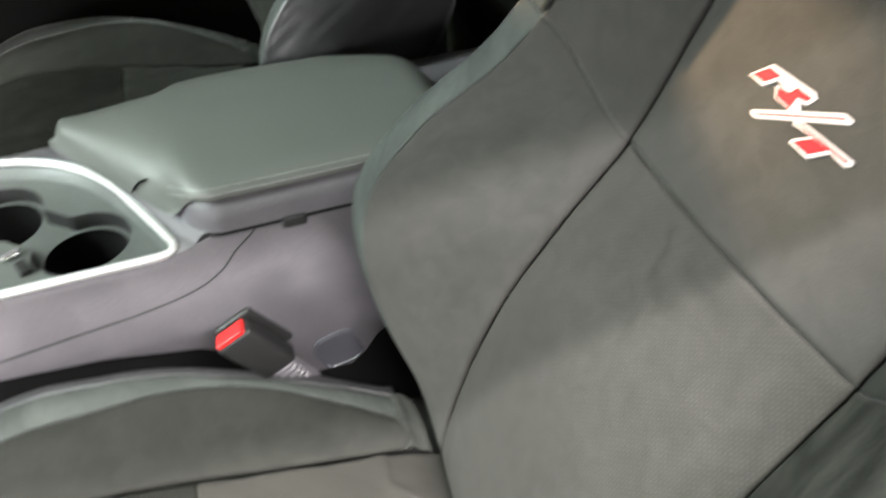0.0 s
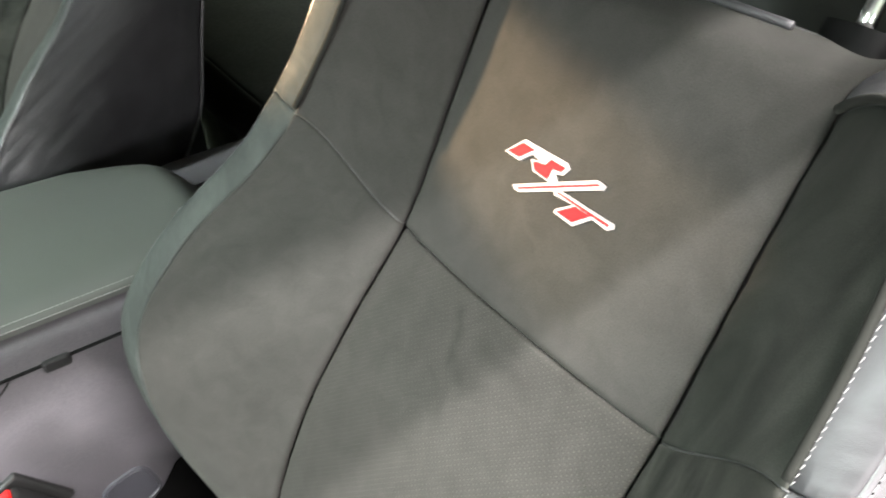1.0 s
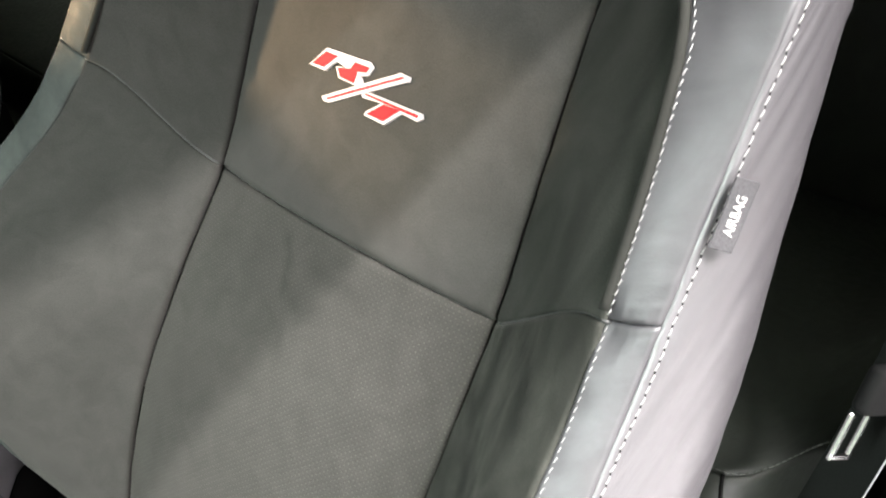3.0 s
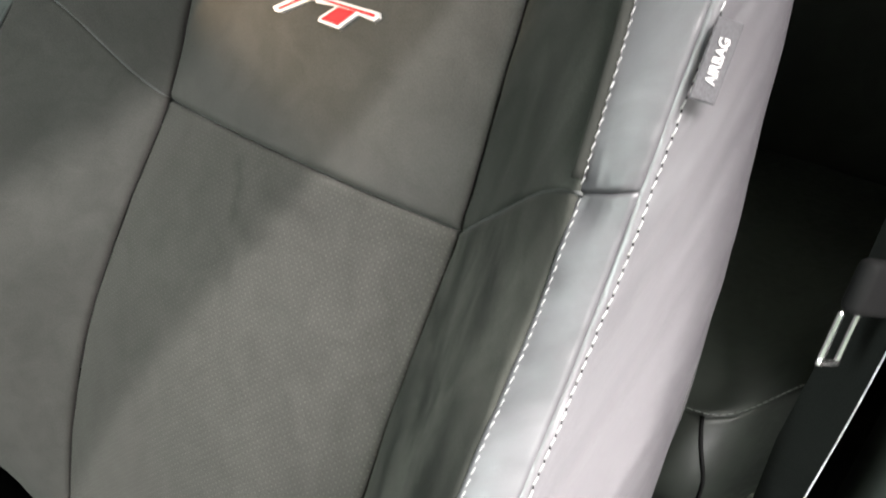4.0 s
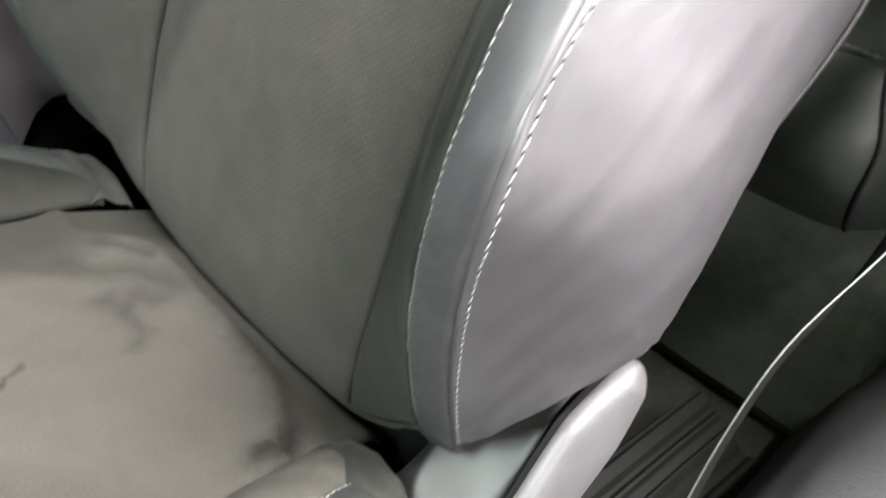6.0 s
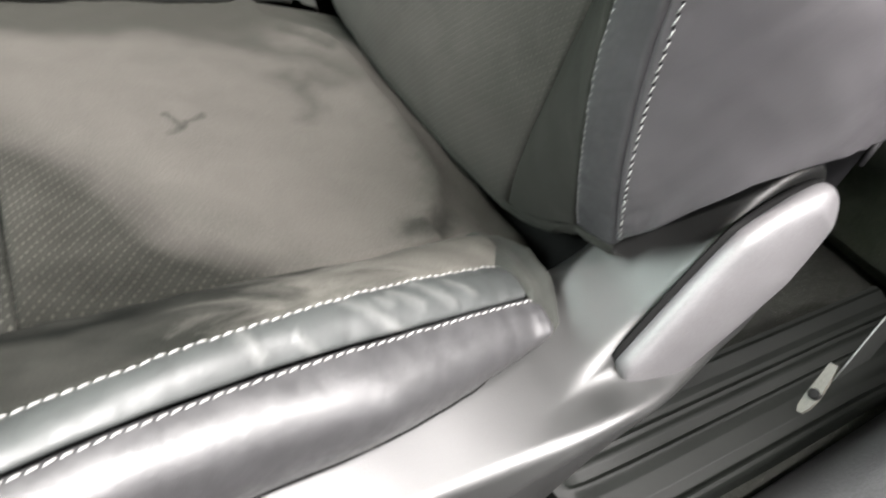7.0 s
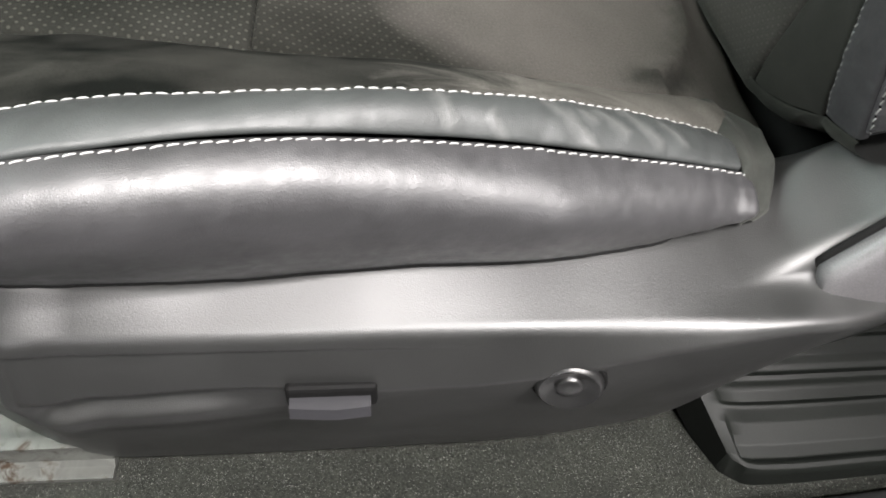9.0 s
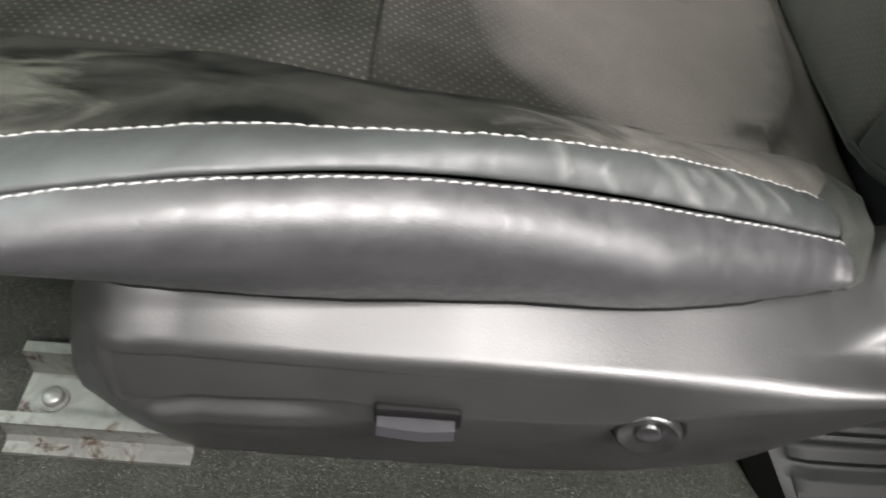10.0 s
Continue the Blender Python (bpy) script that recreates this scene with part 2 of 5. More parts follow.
def worn_steel(name):
    """Zinc-plated steel with brown rust stains."""
    m, nt, b = material(name, (0.14, 0.145, 0.135), 0.45, 0.7)
    s = noise_tex(nt, 55, 4, 0.65, 0.6, uv=False)
    r = ramp(nt, s.outputs["Fac"], [(0.33, (0.030, 0.020, 0.012)), (0.42, (0.10, 0.103, 0.095)), (0.75, (0.15, 0.154, 0.144))])
    rr = ramp(nt, s.outputs["Fac"], [(0.36, (0.8, 0.8, 0.8)), (0.50, (0.40, 0.40, 0.40))])
    nt.links.new(r.outputs[0], b.inputs["Base Color"])
    nt.links.new(rr.outputs[0], b.inputs["Roughness"])
    bump(nt, b, s.outputs["Fac"], 0.1, 0.0005)
    return m


def carpet_material(name, a=(0.022, 0.022, 0.020), c=(0.085, 0.084, 0.078)):
    m, nt, b = material(name, a, 0.95, 0, 0.05, 0.04)
    f = noise_tex(nt, 750, 3, 0.8, uv=False)
    g = noise_tex(nt, 30, 4, 0.6, uv=False)
    d = noise_tex(nt, 1500, 1, 0.5, uv=False)
    r = ramp(nt, f.outputs["Fac"], [(0.32, a), (0.72, c)])
    r2 = ramp(nt, g.outputs["Fac"], [(0.3, (0.7, 0.7, 0.7)), (0.7, (1.2, 1.2, 1.15))])
    lint = ramp(nt, d.outputs["Fac"], [(0.69, (0, 0, 0)), (0.73, (0.14, 0.14, 0.13))])
    col = mix(nt, 1.0, r.outputs[0], r2.outputs[0], "MULTIPLY")
    col = mix(nt, 1.0, col, lint.outputs[0], "ADD")
    nt.links.new(col, b.inputs["Base Color"])
    bump(nt, b, f.outputs["Fac"], 0.8, 0.002)
    return m


SUEDE = suede("suede_smooth", (0.0262, 0.0256, 0.0234), (0.0380, 0.0367, 0.0338), 0.3, nap_scale=3.5, sheen=0.08, mottle=0.88)
SUEDE_PERF = suede("suede_perforated", (0.0255, 0.0246, 0.0223), (0.037, 0.0352, 0.0318), 0.3, True, nap_scale=3.5, sheen=0.06, dot=0.30, mottle=0.89, marks=((0.32, 0.006, [(0.112, 0.402), (0.122, 0.385), (0.128, 0.366)]), (0.25, 0.010, [(0.128, 0.372), (0.150, 0.360), (0.160, 0.368)]), (0.25, 0.016, [(0.150, 0.395), (0.190, 0.392)])))
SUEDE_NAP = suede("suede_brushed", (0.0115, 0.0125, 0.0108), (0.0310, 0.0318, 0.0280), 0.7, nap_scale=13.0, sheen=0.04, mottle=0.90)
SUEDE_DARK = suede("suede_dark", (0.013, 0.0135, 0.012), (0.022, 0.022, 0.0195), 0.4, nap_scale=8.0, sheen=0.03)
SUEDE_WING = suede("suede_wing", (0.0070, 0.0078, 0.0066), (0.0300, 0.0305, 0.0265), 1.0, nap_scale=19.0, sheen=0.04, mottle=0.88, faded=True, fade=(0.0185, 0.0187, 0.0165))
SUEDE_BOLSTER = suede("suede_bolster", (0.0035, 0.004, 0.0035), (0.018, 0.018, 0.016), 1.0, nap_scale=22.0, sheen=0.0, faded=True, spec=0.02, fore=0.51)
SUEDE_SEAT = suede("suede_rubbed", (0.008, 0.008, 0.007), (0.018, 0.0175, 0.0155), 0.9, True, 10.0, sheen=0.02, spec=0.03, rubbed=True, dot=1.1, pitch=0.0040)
SUEDE_SEAT_PERF = suede("suede_rubbed_perforated", (0.0065, 0.007, 0.006), (0.0135, 0.0135, 0.012), 0.6, True, sheen=0.0, spec=0.02, dot=1.4, pitch=0.0040)
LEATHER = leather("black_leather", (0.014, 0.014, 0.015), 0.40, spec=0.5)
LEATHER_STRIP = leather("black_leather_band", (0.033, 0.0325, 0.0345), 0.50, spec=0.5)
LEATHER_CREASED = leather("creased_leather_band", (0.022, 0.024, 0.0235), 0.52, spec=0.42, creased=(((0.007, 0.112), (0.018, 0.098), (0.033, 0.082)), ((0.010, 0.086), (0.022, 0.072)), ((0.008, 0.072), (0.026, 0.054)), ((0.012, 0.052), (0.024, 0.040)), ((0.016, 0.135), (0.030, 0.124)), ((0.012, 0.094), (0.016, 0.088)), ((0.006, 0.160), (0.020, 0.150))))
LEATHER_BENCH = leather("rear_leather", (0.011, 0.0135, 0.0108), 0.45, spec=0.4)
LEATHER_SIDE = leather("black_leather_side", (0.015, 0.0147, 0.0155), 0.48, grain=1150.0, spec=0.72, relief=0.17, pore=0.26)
# the same black leather, lightened in colour to stand in for side light
LEATHER_FLANK_LIT = leather("black_leather_flank_lit", (0.045, 0.0428, 0.046), 0.36, wear=0.06, spec=0.85, relief=0.10)
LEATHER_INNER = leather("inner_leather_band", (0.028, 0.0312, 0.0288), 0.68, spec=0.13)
LEATHER_GREEN = leather("console_leather", (0.070, 0.075, 0.068), 0.44, spec=0.6)
TRIM = plastic("grey_black_trim", (0.0062, 0.0064, 0.0061), 0.47, 1700.0, 0.26, spec=0.74)
TRIM_LEVER = plastic("lever_plastic", (0.052, 0.050, 0.052), 0.52, spec=1.0)
PLASTIC_CONSOLE = plastic("console_plastic", (0.064, 0.060, 0.066), 0.50)
PLASTIC_DARK = plastic("dark_plastic", (0.009, 0.009, 0.009), 0.5, spec=0.3)
PLASTIC_GREEN = plastic("grey_rib_plastic", (0.0042, 0.0048, 0.0042), 0.52, spec=0.10)
CARPET = carpet_material("floor_carpet", (0.0025, 0.0028, 0.0024), (0.027, 0.0285, 0.0245))
PLINTH_CARPET = carpet_material("rear_carpet", (0.040, 0.047, 0.038), (0.085, 0.095, 0.078))
THREAD = material("pale_thread", (0.24, 0.24, 0.233), 0.7)[0]
PIPING = leather("dark_piping", (0.022, 0.023, 0.022), 0.5)
RED = material("red_print", (0.42, 0.012, 0.016), 0.7, 0, 0.1)[0]
WHITE = material("white_print", (0.38, 0.365, 0.36), 0.7, 0, 0.1)[0]
RED_BUTTON = material("red_button", (0.50, 0.012, 0.012), 0.4, 0, 0.3)[0]
CHROME = material("bright_chrome", (0.82, 0.83, 0.82), 0.16, 1.0)[0]
SATIN = material("satin_silver", (0.36, 0.37, 0.36), 0.48, 1.0)[0]
PLATE = plastic("cup_plate", (0.060, 0.066, 0.063), 0.42, 900.0, 0.1, spec=0.6)
RING = material("bright_satin_ring", (0.75, 0.75, 0.74), 0.38, 0.55)[0]
SILL_PLASTIC = plastic("sill_plastic", (0.035, 0.035, 0.036), 0.5, 500.0, 0.6, spec=0.6)
PLUG = plastic("plug_plastic", (0.034, 0.034, 0.040), 0.42)
PILLAR = plastic("pillar_plastic", (0.013, 0.015, 0.013), 0.6, spec=0.3)
# near-black plastic; also stands in for shade in gaps and recesses
DEEP_BLACK = plastic("black_plastic_and_shade", (0.0025, 0.0025, 0.0025), 0.7, spec=0.1)
SWITCH_GREY = plastic("switch_plastic", (0.013, 0.0128, 0.0145), 0.34, 3000.0, 0.05, spec=0.7)
KNOB_PLASTIC = plastic("knob_plastic", (0.007, 0.007, 0.007), 0.32, spec=0.5)
TAG = plastic("tag_cloth", (0.032, 0.031, 0.033), 0.8, 900.0, 0.3, spec=0.2)
CLOTH = suede("flap_cloth", (0.015, 0.016, 0.0145), (0.029, 0.030, 0.027), 0.5, nap_scale=30.0, sheen=0.05)
STEEL = worn_steel("zinc_steel")
ANCHOR = plastic("pale_zinc", (0.030, 0.028, 0.023), 0.5, 900.0, 0.2, spec=0.5)
WEB = plastic("belt_webbing", (0.005, 0.0055, 0.005), 0.85, 900.0, 0.4, 0.08)
PAINT = material("body_paint", (0.05, 0.05, 0.055), 0.25)[0]
HEADLINER = plastic("headliner", (0.10, 0.10, 0.095), 0.9)
HALL = plastic("hall_wall", (0.16, 0.20, 0.165), 0.9, 60.0)
CONCRETE = plastic("hall_floor", (0.42, 0.40, 0.41), 0.35, 80.0, 0.05)


# ---- mesh helpers ----
def mesh_object(name, verts, faces, mat, parent=None, label="", smooth=True, uvs=None):
    me = bpy.data.meshes.new(name)
    me.from_pydata([tuple(v) for v in verts], [], faces)
    if uvs is not None:
        layer = me.uv_layers.new(name="UVMap")
        idx = np.empty(len(me.loops), dtype=np.int32)
        me.loops.foreach_get("vertex_index", idx)
        layer.data.foreach_set("uv", np.asarray(uvs, dtype=np.float32)[idx].ravel())
    me.polygons.foreach_set("use_smooth", [smooth] * len(me.polygons))
    me.materials.append(mat)
    me.update()
    ob = new(name, me)
    if parent:
        ob.parent = parent
    if label:
        tagged(ob, label)
    return ob


def part(name, bm, mat, parent=None, label="", smooth=False, angle=0.6):
    me = bpy.data.meshes.new(name)
    bmesh.ops.recalc_face_normals(bm, faces=bm.faces)
    for f in bm.faces:
        f.smooth = smooth
    for e in bm.edges:
        if len(e.link_faces) == 2 and e.calc_face_angle(0) > angle:
            e.smooth = False
    bm.to_mesh(me)
    bm.free()
    me.materials.append(mat)
    ob = new(name, me)
    if parent:
        ob.parent = parent
    if label:
        tagged(ob, label)
    return ob


def thing(name, label, category, at=(0, 0, 0), group="", kind=""):
    ob = new(name)
    ob.empty_display_size = 0.05
    ob.location = at
    return tagged(ob, label, category, group, kind)


def under(ob, parent):
    """Parent without moving."""
    ob.parent = parent
    ob.matrix_parent_inverse = Matrix.Translation(parent.location).inverted()
    return ob


def rows_spline(knots, values, x):
    """Smooth curve through rows of values at the knots."""
    knots, values, x = np.asarray(knots, float), np.asarray(values, float), np.asarray(x, float)
    m = np.gradient(values, knots)
    i = np.clip(np.searchsorted(knots, x) - 1, 0, len(knots) - 2)
    h = knots[i + 1] - knots[i]
    t = np.clip((x - knots[i]) / h, -0.3, 1.3)
    return (2 * t**3 - 3 * t**2 + 1) * values[i] + (t**3 - 2 * t**2 + t) * h * m[i] + (-2 * t**3 + 3 * t**2) * values[i + 1] + (t**3 - t**2) * h * m[i + 1]


def soft_step(q):
    q = np.clip(q, 0, 1)
    return q * q * (3 - 2 * q)


def lumpy(a, b, seed=0.0):
    """Soft irregular relief, about -1 to 1, over two lengths."""
    return (np.sin(a * 1.0 + 1.7 * np.sin(b * 0.63 + seed) + seed) + np.sin(b * 1.31 + 1.3 * np.sin(a * 0.77 + 2 * seed)) + 0.6 * np.sin(2.3 * a + 1.9 * b + 3 * seed)) / 2.6


def grid_normals(p):
    du, dv = np.gradient(p, axis=0), np.gradient(p, axis=1)
    n = np.cross(du, dv)
    return n / (np.linalg.norm(n, axis=-1, keepdims=True) + 1e-12)


def ease(n):
    return 0.5 - 0.5 * np.cos(np.pi * np.linspace(0, 1, n))


def patch(name, fn, nu, nv, place, hint, mat, parent, seams=(0, 0, 0, 0), pucker=0.0, wrinkle=0.0, seed=0.0, label=""):
    """An upholstery panel. fn gives local points for u, v in 0..1; seams: how deep each edge (u0, u1, v0, v1) rolls into its seam."""
    us, vs = ease(nu), ease(nv)
    uu, vv = np.meshgrid(us, vs, indexing="ij")
    p = fn(uu, vv)
    n = grid_normals(p)
    if (n.reshape(-1, 3).mean(0) @ np.asarray(hint, float)) < 0:
        n = -n
    lu = np.concatenate([np.zeros((1, nv)), np.cumsum(np.linalg.norm(np.diff(p, axis=0), axis=-1), 0)], 0)
    lv = np.concatenate([np.zeros((nu, 1)), np.cumsum(np.linalg.norm(np.diff(p, axis=1), axis=-1), 1)], 1)
    off = np.zeros(uu.shape)
    for r, d, along in zip(seams, (lu, lu[-1:] - lu, lv, lv[:, -1:] - lv), (lv, lv, lu, lu)):
        if r:
            q = np.clip(1 - d / r, 0, 1)
            off -= r * 0.9 * (1 - np.sqrt(np.clip(1 - q * q, 0, 1)))
            if pucker:
                off += pucker * np.exp(-d / 0.009) * lumpy(along * 420, along * 90 + d * 60, seed) * (1 - q)
    if wrinkle:
        off += wrinkle * lumpy(lu * 55, lv * 38, seed + 1) + 0.5 * wrinkle * lumpy(lu * 140, lv * 120, seed + 2)
    p = p + off[..., None] * n
    world_p = place(p)
    idx = np.arange(nu * nv).reshape(nu, nv)
    quads = np.stack([idx[:-1, :-1], idx[1:, :-1], idx[1:, 1:], idx[:-1, 1:]], -1).reshape(-1, 4)
    wn = grid_normals(world_p).reshape(-1, 3).mean(0)
    ref = place(np.asarray(hint, float)[None] * 0.1 + 0.0)[0] - place(np.zeros((1, 3)))[0]
    if wn @ ref < 0:
        quads = quads[:, ::-1]
    ob = mesh_object(name, world_p.reshape(-1, 3), quads.tolist(), mat, parent, label, True, np.stack([lu, lv], -1).reshape(-1, 2))
    return ob, p, n, lu, lv


def tube_along(points, radius, sides=8, squash=1.0, normals=None):
    """Vertices and faces of a round cord along points."""
    pts = np.asarray(points, float)
    tan = np.gradient(pts, axis=0)
    tan /= np.linalg.norm(tan, axis=1, keepdims=True) + 1e-12
    ref = np.asarray(normals, float) if normals is not None else np.tile([0.13, 0.21, 0.97], (len(pts), 1))
    a = np.cross(tan, ref)
    a /= np.linalg.norm(a, axis=1, keepdims=True) + 1e-12
    b = np.cross(a, tan)
    ang = np.linspace(0, 2 * np.pi, sides, endpoint=False)
    v = pts[:, None] + radius * (np.cos(ang)[None, :, None] * a[:, None] + squash * np.sin(ang)[None, :, None] * b[:, None])
    f = []
    for i in range(len(pts) - 1):
        for j in range(sides):
            k = (j + 1) % sides
            f.append((i * sides + j, i * sides + k, (i + 1) * sides + k, (i + 1) * sides + j))
    f.append(tuple(range(sides - 1, -1, -1)))
    f.append(tuple((len(pts) - 1) * sides + j for j in range(sides)))
    return v.reshape(-1, 3), f


def cord(name, points, radius, mat, parent, label="", sides=8):
    v, f = tube_along(points, radius, sides)
    return mesh_object(name, v, f, mat, parent, label)


def stitch_row(name, pts, nrm, place, parent, pitch=0.0058, length=0.0042, radius=0.00062, slant=0.0, label="", mat=None, holes=False):
    """A row of single thread stitches along a line on a panel."""
    pts, nrm = np.asarray(pts, float), np.asarray(nrm, float)
    s = np.concatenate([[0], np.cumsum(np.linalg.norm(np.diff(pts, axis=0), axis=1))])
    count = int(s[-1] / pitch)
    verts, faces = [], []
    at = lambda x: np.stack([np.interp(x, s, pts[:, k]) for k in range(3)], -1)
    nat = lambda x: np.stack([np.interp(x, s, nrm[:, k]) for k in range(3)], -1)
    for i in range(count):
        c = (i + 0.5) * pitch
        q = c + np.array([-0.5, -0.36, 0.0, 0.36, 0.5]) * length
        p, n = at(q), nat(q)
        side = np.cross(np.gradient(p, axis=0), n)
        side /= np.linalg.norm(side, axis=1, keepdims=True) + 1e-12
        lift = np.array([-0.6, 0.35, 0.8, 0.35, -0.6]) * radius
        p = p + lift[:, None] * n + side * (np.linspace(-1, 1, 5) * slant)[:, None]
        tan = np.gradient(p, axis=0)
        a = np.cross(tan, n)
        a /= np.linalg.norm(a, axis=1, keepdims=True) + 1e-12
        rr = radius * np.array([0.5, 0.95, 1.0, 0.95, 0.5])
        base = len(verts)
        for k in range(5):
            for ang in np.linspace(0, 2 * np.pi, 6, endpoint=False):
                verts.append(p[k] + rr[k] * (np.cos(ang) * a[k] + np.sin(ang) * n[k]))
        for k in range(4):
            for j in range(6):
                m = (j + 1) % 6
                faces.append((base + k * 6 + j, base + k * 6 + m, base + (k + 1) * 6 + m, base + (k + 1) * 6 + j))
    w = place(np.array(verts))
    ob = mesh_object(name, w, faces, mat or THREAD, parent, label)
    if holes:
        # dark needle holes between the stitches
        hv, hf = [], []
        for i in range(count):
            c = (i + 1.0) * pitch
            p, n = at(np.array([c - 0.0004, c + 0.0004])), nat(np.array([c, c]))
            t = p[1] - p[0]
            t /= np.linalg.norm(t) + 1e-12
            a = np.cross(t, n[0])
            base = len(hv)
            for ang in np.linspace(0, 2 * np.pi, 8, endpoint=False):
                hv.append(p.mean(0) + n[0] * 0.00012 + t * 0.0008 * np.cos(ang) + a * 0.00055 * np.sin(ang))
            hv.append(p.mean(0) + n[0] * 0.00030)
            hf += [(base + j, base + (j + 1) % 8, base + 8) for j in range(8)]
        pricks = mesh_object("needle_holes", place(np.array(hv)), hf, DEEP_BLACK, ob)
        tagged(pricks, kind="stuff")
    return tagged(ob, kind="stuff")


def line_on(p, n, lu, dist, edge="u0", keep=(0.0, 1.0), lift=0.0):
    """The line on a panel that runs at a distance from its edge."""
    d = lu if edge == "u0" else lu[-1:] - lu
    out, on = [], []
    nv = p.shape[1]
    for j in range(int(keep[0] * (nv - 1)), int(keep[1] * (nv - 1)) + 1):
        col = d[:, j] if edge == "u0" else d[::-1, j]
        pc, nc = (p[:, j], n[:, j]) if edge == "u0" else (p[::-1, j], n[::-1, j])
        out.append([np.interp(dist, col, pc[:, k]) for k in range(3)])
        on.append([np.interp(dist, col, nc[:, k]) for k in range(3)])
    out, on = np.array(out), np.array(on)
    return out + lift * on, on


def box_bm(size, at=(0, 0, 0), bevel=0.0, segments=2, bm=None, turn=None):
    bm = bm or bmesh.new()
    m = Matrix.Translation(at) @ (turn or Matrix()) @ Matrix.Diagonal((*size, 1))
    r = bmesh.ops.create_cube(bm, size=1.0, matrix=m)
    if bevel:
        edges = list({e for v in r["verts"] for e in v.link_edges})
        bmesh.ops.bevel(bm, geom=edges, offset=bevel, segments=segments, affect="EDGES", profile=0.5)
    return bm


def loft(name, sections, mat, parent=None, label="", smooth=True, closed=False, caps=True):
    """A skin over rows of section points (one array of points for each station)."""
    s = np.asarray(sections, float)
    n, k = s.shape[:2]
    faces = []
    for i in range(n - 1):
        for j in range(k if closed else k - 1):
            m = (j + 1) % k
            faces.append((i * k + j, i * k + m, (i + 1) * k + m, (i + 1) * k + j))
    if caps and closed:
        faces.append(tuple(range(k - 1, -1, -1)))
        faces.append(tuple((n - 1) * k + j for j in range(k)))
    bm = bmesh.new()
    vs = [bm.verts.new(v) for v in s.reshape(-1, 3)]
    for f in faces:
        try:
            bm.faces.new([vs[q] for q in f])
        except ValueError:
            pass
    return part(name, bm, mat, parent, label, smooth, 0.9)


# ---- the seats ----
LEAN, RISE = radians(27.7), radians(12.0)
UP = np.array([math.sin(LEAN), 0, math.cos(LEAN)])
FORE = np.array([-math.cos(LEAN), 0, math.sin(LEAN)])
AHEAD = np.array([-math.cos(RISE), 0, math.sin(RISE)])
OVER = np.array([math.sin(RISE), 0, math.cos(RISE)])
ACROSS = np.array([0, -1.0, 0])
BACK_FOOT, CUSHION_REAR = np.array([0.152, 0.408, 0.197]), np.array([0.13, 0.408, 0.19])

# backrest, by height up its slope: seam beside the middle, front stitch, side stitch, rear edge
H = (-0.02, 0.0, 0.1, 0.2, 0.3, 0.4, 0.5, 0.6, 0.64)
A_W = (0.138, 0.139, 0.144, 0.1435, 0.1415, 0.1375, 0.1370, 0.1385, 0.139)
A_F = (-0.008, 0.0, 0.019, 0.026, 0.016, 0.0, 0.002, 0.004, 0.004)
S_W = (0.180, 0.184, 0.219, 0.252, 0.241, 0.229, 0.223, 0.211, 0.208)
S_F = (-0.045, -0.025, 0.072, 0.130, 0.106, 0.066, 0.058, 0.052, 0.050)
T_W = (0.215, 0.219, 0.247, 0.280, 0.268, 0.2565, 0.2550, 0.2570, 0.258)
T_F = (-0.045, -0.025, 0.070, 0.133, 0.101, 0.063, 0.055, 0.056, 0.055)
E_W = (0.224, 0.226, 0.231, 0.241, 0.258, 0.259, 0.252, 0.245, 0.243)
E_F = (-0.112, -0.112, -0.120, -0.100, -0.095, -0.069, -0.048, -0.034, -0.032)
# the same on the console side, where the bolster stands wider
SI_W = (0.198, 0.205, 0.243, 0.264, 0.261, 0.236, 0.208, 0.202, 0.201)
SI_F = (-0.045, -0.020, 0.085, 0.134, 0.119, 0.082, 0.078, 0.076, 0.074)
TI_W = (0.242, 0.250, 0.286, 0.303, 0.297, 0.271, 0.241, 0.235, 0.234)
TI_F = (-0.045, -0.016, 0.086, 0.137, 0.122, 0.089, 0.086, 0.085, 0.083)
# cushion, by length forward: the same lines and the lower edge of its side
L = (-0.03, 0.0, 0.08, 0.16, 0.24, 0.32, 0.40, 0.47)
CA_W = (0.152, 0.154, 0.158, 0.161, 0.165, 0.168, 0.170, 0.172)
CA_N = (-0.004, 0.000, -0.003, -0.005, -0.007, -0.013, -0.030, -0.062)
CS_W = (0.178, 0.187, 0.210, 0.234, 0.248, 0.254, 0.262, 0.268)
CS_N = (-0.004, 0.006, 0.030, 0.0425, 0.037, 0.0155, -0.015, -0.060)
CT_W = (0.2065, 0.2155, 0.2355, 0.2520, 0.2710, 0.2865, 0.3015, 0.3085)
CT_N = (0.0030, 0.0120, 0.0270, 0.0355, 0.0370, 0.0200, -0.0110, -0.0590)
CB_W = (0.228, 0.235, 0.245, 0.2440, 0.2560, 0.2640, 0.272, 0.276)
CB_N = (0.004, 0.004, -0.026, -0.0500, -0.057, -0.0620, -0.068, -0.100)


def bowed(a, b, t, bow, out):
    """Straight between a and b with a bow of the given height towards out."""
    return a + (b - a) * t[..., None] + (4 * t * (1 - t))[..., None] * np.asarray(bow)[..., None] * np.asarray(out, float)


def rounded(a, b, t, bow, out, skew=0.6):
    """Like bowed, but fuller towards a."""
    return a + (b - a) * t[..., None] + np.sin(np.pi * t**skew)[..., None] * np.asarray(bow)[..., None] * np.asarray(out, float)


def back_line(ws, fs, h, side):
    return np.stack([side * rows_spline(H, ws, h), h, rows_spline(H, fs, h)], -1)


